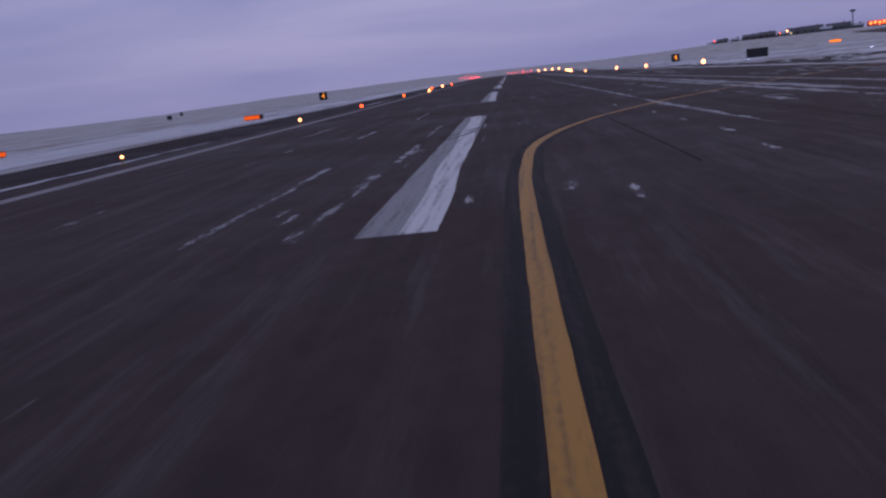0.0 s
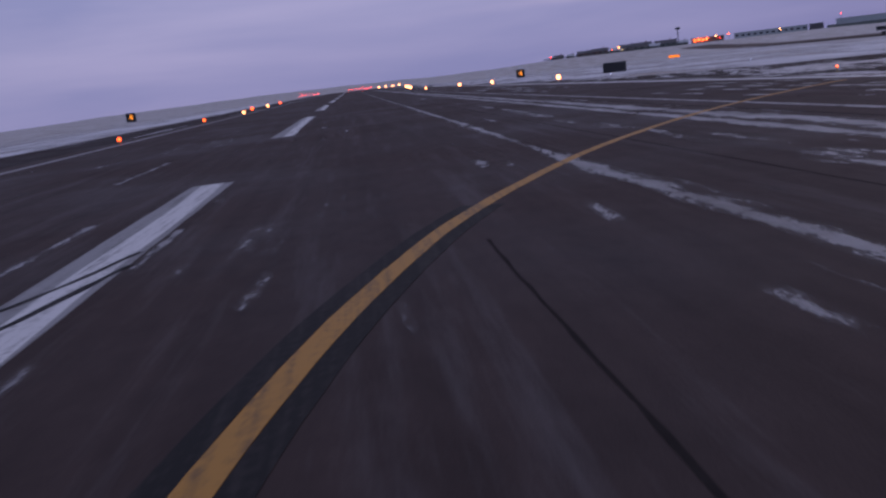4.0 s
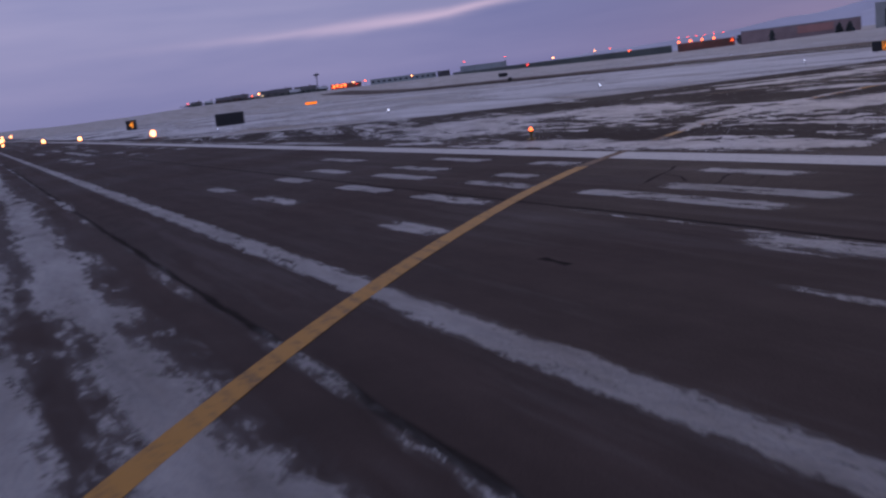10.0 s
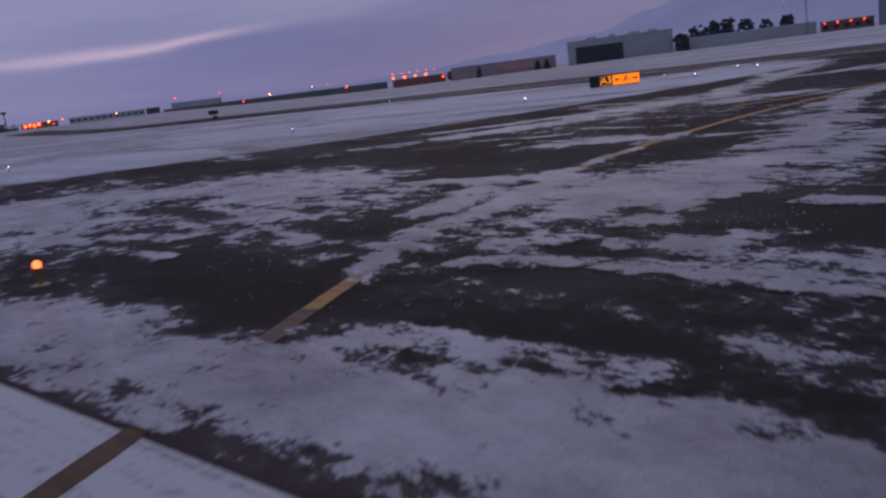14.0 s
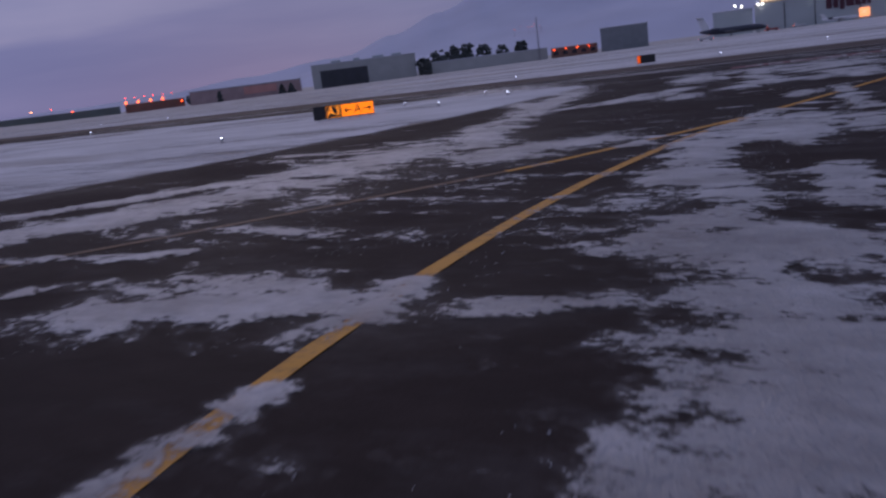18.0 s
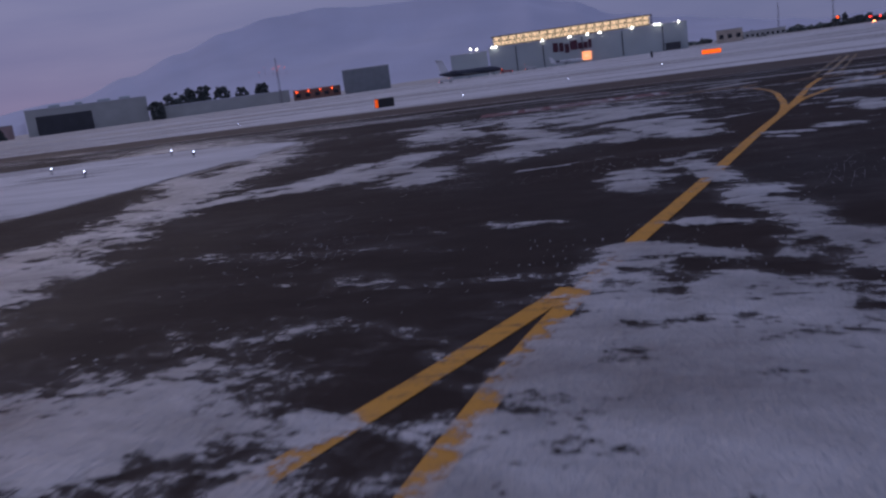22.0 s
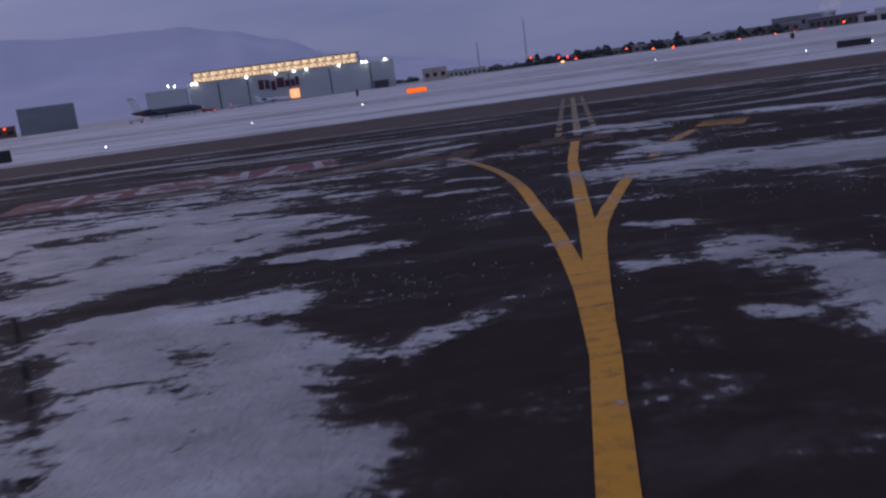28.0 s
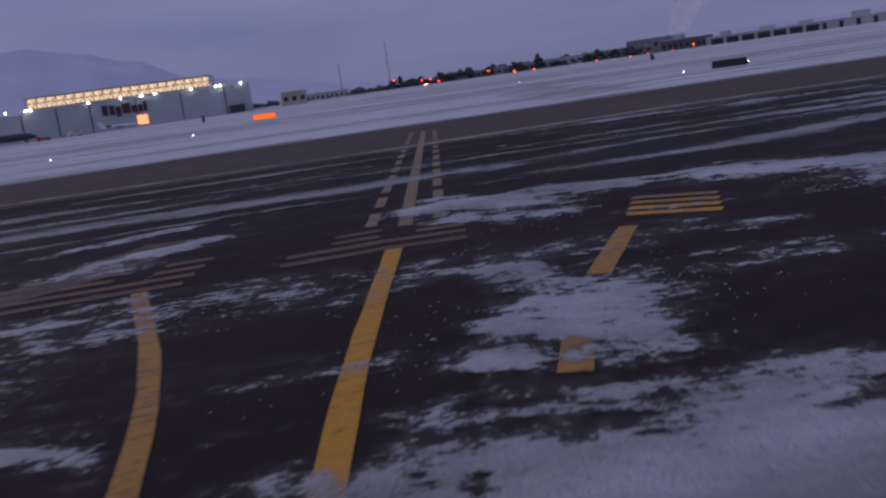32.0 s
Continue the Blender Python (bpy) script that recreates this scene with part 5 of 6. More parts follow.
def low_block(name, label, a, b, depth, height, z, wall, bays=8, window=True, category="building", roof=ROOF):
    L_ = math.hypot(b[0] - a[0], b[1] - a[1])
    h = thing(name, label, category, axis_pose(a[0], a[1], b[0], b[1], z))
    part("wall", boxed(0, L_, 0, depth, -3, height), wall, h)
    part("roof", boxed(-0.3, L_ + 0.3, -0.3, depth + 0.3, height, height + 0.45), roof, h)
    if window:
        step = L_ / bays
        for k in range(bays):
            w = part("window", boxed(step * (k + 0.25), step * (k + 0.75), -0.06, 0.1, height * 0.35, height * 0.68), GLASS, h)
    return h, L_


def sky_unit(h, x, y, z, w=4, d=3, t=1.6):
    part("rooftop_unit", boxed(x, x + w, y, y + d, z, z + t, 0.1), CONC2, h)


# big hangar with one dark door
hj, L_ = low_block("hangar", "pale flat-roofed hangar with a large dark door", (487, 378), (521, 324), 45, 14.5, 2.0, CONC, window=False)
door = part("hangar_door", boxed(5, 34, -0.25, 0.2, 0, 10.8), DARKDOOR, hj, "dark folding hangar door")
for k in range(7):
    part("door_leaf", boxed(5.2 + k * 4.1, 9.1 + k * 4.1, -0.4, -0.26, 0.1, 10.6), DARKDOOR, door)
for k, (x, w) in enumerate(((12, 6), (26, 4), (38, 7), (50, 6))):
    sky_unit(hj, x, 12, 14.95, w)
low_block("hangar_annex", "pale side building of the hangar with small windows", (521.5, 323.5), (528, 311), 20, 9.0, 2.0, CONC, 4)

low_block("warehouse", "long low pale warehouse with small windows", (497, 301), (527, 241), 24, 7.0, 2.0, CONC, 14, window=False)
rb, L_ = low_block("brick_building", "brown low building lit by orange lamps", (525, 238), (533, 213), 12, 6.0, 2.2, BROWNWALL, 5)
for k in range(4):
    part("wall_lamp", ball(bmesh.new(), (2 + k * 6.5, -1.0, 5.2), 0.45, sub=1), ORANGE_GLOW, rb, "glowing orange wall lamp")
# the block's wall colour is paled to paint in haze
low_block("dark_block", "tall windowless grey-green block building", (527, 209), (533, 184), 20, 12.5, 3.0, mat("hazed_green_cladding", (0.22, 0.235, 0.245), 0.6, scale=0.3, var=0.2), window=False)

# long low building with pinkish end wall and the lamp row in front of it
pw, L_ = low_block("terminal_shed", "long low pinkish building lit by orange lamps", (470, 462), (513, 406), 20, 7.0, 3.5, mat("rose_wall", (0.42, 0.30, 0.29), 0.8, scale=0.2), 10, window=False)
# pinker slab paints the lamps' light onto part of the front
part("lit_wall", boxed(34, 55, -0.3, 0.1, 1.5, 6.2), PINKWALL, pw)
lr, L_ = low_block("lamp_shed", "dark red shed with a row of bright lamps on the eaves", (497, 548), (526, 519), 14, 5.0, 3.5, BROWNWALL, 5, window=False)
for k in range(4):
    part("flood_lamp", ball(bmesh.new(), (1 + k * 8.4, -1, 6.4), 1.05, sub=1), WARM_GLOW, lr, "bright warm flood lamp")
for k in range(6):
    part("eave_lamp", ball(bmesh.new(), (1 + k * 6.4, 0.5, 9.5), 0.45, sub=1), RED_GLOW, lr, "small red lamp")
part("flood_lamp", ball(bmesh.new(), (39, -1, 3.2), 0.8, sub=1), ORANGE_GLOW, lr, "bright warm flood lamp")

# the long lit maintenance hangar
MH_A, MH_B = (517, 126), (519, 26)
mh, L_ = low_block("maintenance_hangar", "very long pale hangar with a lit truss strip along the roof", MH_A, MH_B, 60, 13.0, 3.0, CONC2, window=False)
part("clerestory", boxed(3, 82, 1.0, 2.0, 13.4, 18.2), LIT_STRIP, mh, "warm lit glass strip under the roof")
part("truss_chord", boxed(2, 83, 0.3, 1.0, 13.45, 14.0), STEEL, mh)
part("truss_chord", boxed(2, 83, 0.3, 2.6, 18.2, 18.8), STEEL, mh)
for k in range(40):
    x = 3 + k * 2.0
    part("truss_brace", rod(bmesh.new(), (x, 0.6, 13.9), (x + (2.0 if k % 2 else -0.0), 0.6, 18.3), 0.17, n=5), STEEL, mh)
    part("truss_brace", rod(bmesh.new(), (x + 2.0, 0.8, 13.9), (x, 0.8, 18.3), 0.13, n=5), STEEL, mh)
part("truss_chord", boxed(2, 83, 0.5, 0.9, 16.0, 16.35), STEEL, mh)
for x in (14, 28, 48, 68, 88):
    part("door_joint", boxed(x - 0.25, x + 0.25, -0.15, 0.1, 0, 12.6), DARKDOOR, mh)
for x in (-6, 2, 4, 28, 42, 51, 57, 73, 84.5, 86.5, 96):
    part("flood_lamp", ball(bmesh.new(), (x, -1.4, 13.4), 0.46, sub=2), FLOOD_GLOW, mh, "bright white flood lamp")
# company mark as plain blocks
for k, (x, w, hh) in enumerate(((33, 2.6, 3.2), (36.2, 2.2, 3.0), (39, 2.2, 2.4), (41.8, 3.6, 3.2), (45.8, 2.2, 2.2), (48.6, 2.0, 2.2), (51, 1.6, 3.0))):
    part("logo_block", boxed(x, x + w, -0.3, -0.05, 6.6 + (0 if k != 2 else -1.0), 6.6 + hh * 1.45), LETTER_RED, mh, "dark red block of the company mark")
part("lit_sign", boxed(47.5, 52.0, -0.4, 0.1, 0.8, 5.0), LIT_SQUARE, mh, "glowing orange square sign")
part("lit_sign_inset", boxed(48.6, 50.6, -0.45, -0.41, 2.3, 3.6), LIT_WIN, mh)
part("entrance_box", boxed(89, 96, -3, -0.1, 0, 3.6), DARKDOOR, mh)
an, _ = low_block("hangar_annex", "pale windowless end block of the long hangar", (514.5, 146), (516.9, 127), 40, 11.5, 3.2, CONC2, window=False)
part("flood_lamp", ball(bmesh.new(), (11, -1.2, 13.8), 0.46, sub=2), FLOOD_GLOW, an, "bright white flood lamp")
low_block("ramp_shed", "small lit ramp building beside the hangar", (519, 12), (518, 0), 8, 6.5, 2.5, mat("cream_wall", (0.5, 0.42, 0.34), 0.7, scale=0.3), 3)


def conifer(x, y, h, w, seed, z=0.0, group="airport trees", bushy=False):
    rg = random.Random(seed)
    t = thing("tree", "dark bushy evergreen tree in silhouette", "tree", pose(x, y, z), group)
    part("trunk", rod(bmesh.new(), (0, 0, -1), (0, 0, h * 0.45), w * 0.06, w * 0.03), TRUNK, t)
    bm = bmesh.new()
    for k in range(90):
        f = rg.random()
        zz = h * (0.06 + 0.88 * f)
        rad = w * (0.5 * math.sqrt(max(0.05, 1 - (1.6 * f - 0.75) ** 2)) if bushy else 0.46 * (1 - f) ** 0.5) * rg.uniform(0.1, 1.0)
        a = rg.uniform(0, 6.28)
        s = w * rg.uniform(0.08, 0.18) * (1.15 - 0.5 * f)
        ball(bm, (rad * math.cos(a), rad * math.sin(a), zz), s, rg.uniform(.7, 1.3), rg.uniform(.7, 1.3), rg.uniform(0.6, 1.2), sub=1)
    for v in bm.verts:
        v.co += Vector((rg.uniform(-1, 1), rg.uniform(-1, 1), rg.uniform(-1, 1))) * w * 0.025
    part("crown", bm, TREE, t)
    return t


TREES = [(452, 422, 6.5, 5), (475, 393, 6.0, 5), (478, 388, 6.0, 5), (493, 302, 7.5, 6), (497, 296, 14, 11), (501, 288, 15.5, 12),
         (505, 281, 15.5, 12), (509, 272, 14, 10), (513, 262, 12.5, 8), (518, 252, 13, 10), (523, 320, 11, 9), (526, 513, 7.5, 7)]
for i, (x, y, h, w) in enumerate(TREES):
    conifer(x + (12 if 250 < y < 300 else 0), y + (0 if not 250 < y < 300 else 6), h, w, 100 + i, 2.5, bushy=i > 2)
rg = random.Random(9)
for i in range(48):
    a = i / 47
    x, y = 668 - a * 62 + rg.uniform(-8, 8), -76 - a * 150 + rg.uniform(-4, 4)
    conifer(x, y, rg.uniform(3.5, 8.5) + (2.5 if i % 9 == 3 else 0), rg.uniform(6, 11), 200 + i, 2.6, bushy=i % 3 != 0)

# buildings and street lamps beyond the trees
for i, (a, b, d, h, z, wall) in enumerate((((672, -22), (668, -50), 12, 5, 3, CONC), ((640, -130), (628, -168), 20, 5, 3.0, mat("dun_block", (0.30, 0.285, 0.28), 0.7, scale=0.2)), ((628, -166), (612, -205), 20, 5, 3.5, CONC),
                                           ((616, -196), (596, -236), 24, 6.0, 3.0, mat("tan_block", (0.25, 0.22, 0.20), 0.7, scale=0.2)), ((604, -222), (586, -254), 18, 8.0, 4.5, mat("grey_block", (0.24, 0.24, 0.26), 0.7, scale=0.2)),
                                           ((592, -240), (574, -266), 20, 7.5, 2.0, mat("umber_block", (0.13, 0.115, 0.115), 0.7, scale=0.2)))):
    low_block("town_building", "flat-roofed building under snow beyond the airfield fence", a, b, d, h, z, wall, 9)
tb, L_ = low_block("terminal_building", "long low terminal building with dark window bays", (558, -250), (489, -333), 22, 6.2, 1.2, CONC, 1, window=False)
for k in range(12):
    x0 = 3 + k * 8.8
    part("window_bay", boxed(x0, x0 + (7.0 if k < 7 else 2.2), -0.15, 0.1, 1.2, 5.2), GLASS, tb)
for k, (x, w, t_) in enumerate(((8, 6, 2.5), (30, 9, 2), (52, 8, 1.8), (80, 10, 3))):
    sky_unit(tb, x, 6, 6.65, w, 5, t_)

LAMP_SPOTS = [(630, -72, 9.2, 2), (626, -89, 6.8, 0), (624, -94, 6.6, 0), (623, -99, 4.8, 0), (625, -91, 3.2, 1), (613, -129, 6.7, 0), (607, -144, 4.3, 2), (602, -155, 3.8, 2), (586, -190, 3.2, 2),
              (581, -199, 3.0, 0), (576, -208, 3.1, 2), (571, -217, 3.0, 0), (564, -230, 2.9, 0), (557, -240, 5.0, 2), (676, -10, 6, 2), (560, 700, 14, 2)]
for i, (x, y, z, k) in enumerate(LAMP_SPOTS):
    s = thing("street_lamp", "street lamp on a slim pole, lit reddish", "street lamp", pose(x, y, 0), "distant street lamps")
    part("pole", rod(bmesh.new(), (0, 0, -2), (0, 0, z), 0.12, 0.08), MAST, s)
    part("arm", rod(bmesh.new(), (0, 0, z), (-0.9, 0, z + 0.1), 0.06), MAST, s)
    part("lamp", ball(bmesh.new(), (-0.9, 0, z), 0.62 if k != 1 else 1.4, sub=1), (RED_GLOW, WHITE_GLOW, ORANGE_GLOW)[k], s, "glowing lamp")
for x, y, z in ((760, -102, 42), (768, -65, 29), (566, 40, 24), (500, 236, 26)):
    s = thing("radio_mast", "thin lattice radio mast", "mast", pose(x, y, 0))
    for k in range(3):
        a = k * 2.094
        part("leg", rod(bmesh.new(), (0.9 * math.cos(a), 0.9 * math.sin(a), 0), (0.15 * math.cos(a), 0.15 * math.sin(a), z), 0.10, 0.07, 5), MAST, s)
    bm = bmesh.new()
    for q in range(10):
        z1, z2 = z * q / 10, z * (q + 1) / 10
        for k in range(3):
            a, b = k * 2.094, (k + 1) * 2.094
            r1, r2 = 0.9 - 0.75 * q / 10, 0.9 - 0.75 * (q + 1) / 10
            rod(bm, (r1 * math.cos(a), r1 * math.sin(a), z1), (r2 * math.cos(b), r2 * math.sin(b), z2), 0.04, n=4)
    part("lattice", bm, MAST, s)

# far side of the field, on the low terrace towards the runway's end
def far_spot(az, r):
    """A plan point by its bearing and distance from the exit."""
    return 16 + r * math.sin(radians(az)), 49 + r * math.cos(radians(az))


def house(az, r, w, h, d, wall, roof, lit=False):
    x, y = far_spot(az, r)
    e = thing("house", "low house with a pitched roof on the far airfield edge", "house", pose(x, y, rise(x, y) - 0.3, 0, 0, -az), "far houses")
    part("wall", boxed(-w / 2, w / 2, 0, d, -2, h), wall, e)
    bm = bmesh.new()
    rows_ = [[bm.verts.new((sx, yy, zz)) for yy, zz in ((-0.7, h - 0.2), (d / 2, h + d * 0.26), (d + 0.7, h - 0.2), (d / 2, h - 0.3))] for sx in (-w / 2 - 0.6, w / 2 + 0.6)]
    for k in range(4):
        bm.faces.new((rows_[0][k], rows_[0][(k + 1) % 4], rows_[1][(k + 1) % 4], rows_[1][k]))
    bm.faces.new(rows_[0][::-1])
    bm.faces.new(rows_[1])
    part("roof", bm, roof, e)
    part("chimney", boxed(w * 0.2, w * 0.2 + 0.9, d * 0.35, d * 0.35 + 0.9, h, h + d * 0.26 + 1.1), BROWNWALL, e)
    n = max(2, int(w / 5))
    for k in range(n):
        xx = -w / 2 + w * (k + 0.5) / n
        part("window", boxed(xx - 0.8, xx + 0.8, -0.08, 0.1, h * 0.3, h * 0.75), LIT_WIN if lit and k == 0 else GLASS, e)


# roof tone lifted so the colour itself carries the haze
SHINGLE = mat("hazed_dark_shingle", (0.125, 0.115, 0.122), 0.9, scale=0.3, var=0.3, bump=0.05, fine=3)
DUN = mat("dun_house_wall", (0.26, 0.235, 0.215), 0.8, scale=0.2, var=0.2, bump=0.05, fine=3)
for az, r, w, h, d, wall, roof, lit in ((13.2, 830, 9, 2.6, 7, DUN, SHINGLE, False), (14.0, 820, 7, 2.4, 6, CONC, ROOF, False), (14.9, 825, 13, 3.2, 9, BROWNWALL, SHINGLE, False), (15.9, 815, 15, 3.6, 10, BROWNWALL, SHINGLE, False),
                                        (16.9, 810, 10, 2.6, 8, CONC, ROOF, True), (17.7, 835, 16, 4.2, 11, DUN, SHINGLE, True), (18.6, 830, 18, 4.2, 12, DUN, SHINGLE, False), (19.4, 815, 9, 2.8, 8, CONC, ROOF, False),
                                        (20.1, 840, 20, 4.0, 12, HEDGE, SHINGLE, False), (21.1, 850, 12, 3.0, 8, HEDGE, ROOF, False)):
    house(az, r, w, h, d, wall, roof, lit)


def far_block(name, label, az0, az1, r, depth, height, wall, bays=8, window=False, roof=ROOF):
    a, b = far_spot(az0, r), far_spot(az1, r)
    return low_block(name, label, a, b, depth, height, min(rise(*a), rise(*b)), wall, bays, window, roof=roof)


ls, L_ = far_block("lit_shed", "open shed glowing with orange lamps across the field", 21.7, 23.7, 800, 14, 4.2, BROWNWALL)
# lamp balls oversized so that their shape takes in the orange glow
for k in range(4):
    part("flood_lamp", ball(bmesh.new(), (3 + k * 3.4, -1.2, 2.4 + 0.5 * (k % 2)), 1.35, sub=1), WARM_GLOW, ls, "bright orange flood lamp")
part("eave_lamp", ball(bmesh.new(), (21, -0.6, 4.4), 0.8, sub=1), WHITE_GLOW, ls, "bright lamp under the eaves")
part("eave_lamp", ball(bmesh.new(), (24, -0.6, 2.4), 0.5, sub=1), RED_GLOW, ls, "small red lamp")
far_block("far_building", "long low grey-green building with a pale roof across the field", 24.3, 28.6, 790, 18, 4.4, CONC2, 12, True)
far_block("far_building", "dark boxy shed at the end of a long building", 28.7, 29.5, 780, 12, 4.6, SHINGLE)
far_block("far_building", "very long low grey-green building with a snowy roof", 29.7, 43.6, 770, 22, 5.6, HEDGE, 30, False)
far_block("far_building", "raised roof block on a long low building", 30.2, 33.2, 800, 20, 7.4, CONC2, 8, False)
for az, r, z, k, q in ((30.48, 800, 17.5, 0, 0.6), (33.15, 800, 17.5, 0, 0.5), (34.53, 740, 7.5, 0, 0.7), (36.19, 740, 10.5, 1, 0.8), (38.86, 740, 12.0, 1, 0.5), (41.02, 740, 8.6, 2, 0.8), (12.67, 800, 9.6, 0, 0.6),
                       (17.12, 790, 11.2, 1, 0.9), (16.69, 790, 10.0, 2, 0.6), (23.97, 770, 11.4, 2, 0.8), (27.0, 770, 10.6, 1, 0.6)):
    x, y = far_spot(az, r)
    s = thing("street_lamp", "apron lamp on a pole, lit warm", "street lamp", pose(x, y, 0), "distant street lamps")
    part("pole", rod(bmesh.new(), (0, 0, -2), (0, 0, z), 0.2, 0.12), MAST, s)
    part("lamp", ball(bmesh.new(), (0, 0, z), q, sub=1), (RED_GLOW, WHITE_GLOW, ORANGE_GLOW)[k], s, "glowing lamp")
x, y = far_spot(20.9, 845)
s = thing("water_tower", "slim water tower in silhouette above the far roofs", "tower", pose(x, y, rise(x, y)))
part("stem", rod(bmesh.new(), (0, 0, -1), (0, 0, 15), 0.5, n=8), MAST, s)
part("tank", ball(bmesh.new(), (0, 0, 16), 2.6, 1, 1, 0.5), MAST, s, smooth=True)


def far_wood(label, pts, height, width, n, seed, z0=0.0):
    """A belt of bare and evergreen trees too far off to tell apart: jittered eight-sided clumps."""
    rg = random.Random(seed)
    verts, faces = [], []
    for k in range(n):
        f = (k + rg.random()) / n * (len(pts) - 1)
        i = min(int(f), len(pts) - 2)
        p = Vector(pts[i]).lerp(Vector(pts[i + 1]), f - i)
        h = height * rg.uniform(0.45, 1.0) * (0.7 + 0.5 * noise.noise(Vector((f * 3.0, seed, 0))))
        for q in range(4):
            s = h * rg.uniform(0.22, 0.42)
            cx, cy, cz = p.x + rg.uniform(-1, 1) * width, p.y + rg.uniform(-1, 1) * width, z0 + 2.0 + h * rg.uniform(0.15, 0.8)
            sx, sy, sz = s * rg.uniform(0.9, 2.0), s * rg.uniform(0.9, 2.0), s * rg.uniform(0.6, 1.1)
            o = len(verts)
            for ring, rr in ((-0.55, 0.8), (0.35, 0.95)):
                for a in range(6):
                    t = a * 1.047 + rg.uniform(-0.3, 0.3)
                    g = rr * rg.uniform(0.75, 1.2)
                    verts.append((cx + sx * g * math.cos(t), cy + sy * g * math.sin(t), cz + sz * (ring + rg.uniform(-0.25, 0.25))))
            verts += [(cx, cy, cz - sz), (cx + sx * rg.uniform(-0.3, 0.3), cy, cz + sz * rg.uniform(0.8, 1.25))]
            for a in range(6):
                b = (a + 1) % 6
                faces += [(o + a, o + b, o + 6 + b, o + 6 + a), (o + 12, o + b, o + a), (o + 13, o + 6 + a, o + 6 + b)]
    me = bpy.data.meshes.new("far_woods")
    me.from_pydata(verts, [], faces)
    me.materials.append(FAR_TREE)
    return tagged(new("far_woods", me), label, "woods", kind="stuff")


# greyed, paler tree green with distance haze put into the colour
FAR_TREE = mat("hazed_woods_green", (0.10, 0.115, 0.108), 0.9, scale=0.1, var=0.4)
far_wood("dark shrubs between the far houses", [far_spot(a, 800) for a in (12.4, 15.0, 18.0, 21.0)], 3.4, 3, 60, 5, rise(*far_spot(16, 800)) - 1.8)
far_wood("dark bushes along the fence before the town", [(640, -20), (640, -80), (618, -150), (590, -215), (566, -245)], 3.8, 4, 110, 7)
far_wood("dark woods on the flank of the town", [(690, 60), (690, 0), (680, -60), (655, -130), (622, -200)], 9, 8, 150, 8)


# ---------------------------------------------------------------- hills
# pale blue base colour paints the distance haze onto the slopes
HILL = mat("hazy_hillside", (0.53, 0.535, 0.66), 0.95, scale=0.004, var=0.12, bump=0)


def ridge(name, label, az0, az1, dist, heights, depth, seed, material):
    """A mountain flank: rows of ground climbing to an uneven crest, seen from the airfield."""
    bm = bmesh.new()
    n, rows_ = 160, 14
    grid = []
    for i in range(n + 1):
        s = i / n
        az = radians(az0 + (az1 - az0) * s)
        q = s * (len(heights) - 1)
        k = min(int(q), len(heights) - 2)
        f = q - k
        f = f * f * (3 - 2 * f)
        crest = heights[k] * (1 - f) + heights[k + 1] * f
        col = []
        for j in range(rows_ + 1):
            v = j / rows_
            r = dist + depth * v
            nz = noise.fractal(Vector((math.sin(az) * r * 0.0016, math.cos(az) * r * 0.0016, seed)), 1.0, 2.0, 6)
            z = crest * (v ** 1.3) * (1 + 0.35 * nz * (0.08 + 0.92 * (1 - v))) + nz * 9 * v - 12
            col.append(bm.verts.new((math.sin(az) * r + 80, math.cos(az) * r + 68, z)))
        grid.append(col)
    for a, b in zip(grid, grid[1:]):
        for j in range(rows_):
            bm.faces.new((a[j], a[j + 1], b[j + 1], b[j]))
    return tagged(link(name, bm, material, smooth=True), label, "mountain", kind="structure")


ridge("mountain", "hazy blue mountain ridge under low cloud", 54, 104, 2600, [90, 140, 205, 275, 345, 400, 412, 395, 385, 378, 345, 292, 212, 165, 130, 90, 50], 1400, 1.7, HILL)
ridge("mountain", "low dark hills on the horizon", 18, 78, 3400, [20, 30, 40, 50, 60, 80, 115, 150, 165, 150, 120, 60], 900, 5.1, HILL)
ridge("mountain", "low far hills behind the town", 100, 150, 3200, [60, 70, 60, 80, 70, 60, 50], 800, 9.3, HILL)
ridge("mountain", "low dark swell of land at the runway's end", -75, 20, 2600, [-30, -30, -28, -20, 7, 25, 29, 39], 900, 7.7, FIELD)


# ---------------------------------------------------------------- aircraft, vehicles and steam
JET_WHITE = mat("aircraft_grey_paint", (0.42, 0.44, 0.48), 0.35, scale=0.5, var=0.12, bump=0)
JET_TAIL = mat("aircraft_white_paint", (0.74, 0.74, 0.76), 0.35, scale=0.5, var=0.08, bump=0)
JET_DARK = mat("aircraft_dark_blue_paint", (0.048, 0.054, 0.078), 0.35, scale=0.5, var=0.2, bump=0)
TYRE = mat("rubber_tyre", (0.02, 0.02, 0.02), 0.8, var=0.2, bump=0)
TRUCK = mat("truck_red_paint", (0.30, 0.05, 0.045), 0.4, var=0.15, bump=0)
TRUCK_W = mat("truck_white_paint", (0.55, 0.55, 0.56), 0.4, var=0.15, bump=0)


def tube(profile, n=20):
    """A body turned round the x axis: (x, radius, height of axis)."""
    bm = bmesh.new()
    prev = None
    for x, r, zc in profile:
        row = [bm.verts.new((x, r * math.cos(2 * math.pi * k / n), zc + r * math.sin(2 * math.pi * k / n))) for k in range(n)]
        if prev:
            for k in range(n):
                j = (k + 1) % n
                bm.faces.new((prev[k], row[k], row[j], prev[j]))
        prev = row
    bmesh.ops.holes_fill(bm, edges=bm.edges)
    bmesh.ops.recalc_face_normals(bm, faces=bm.faces)
    return bm


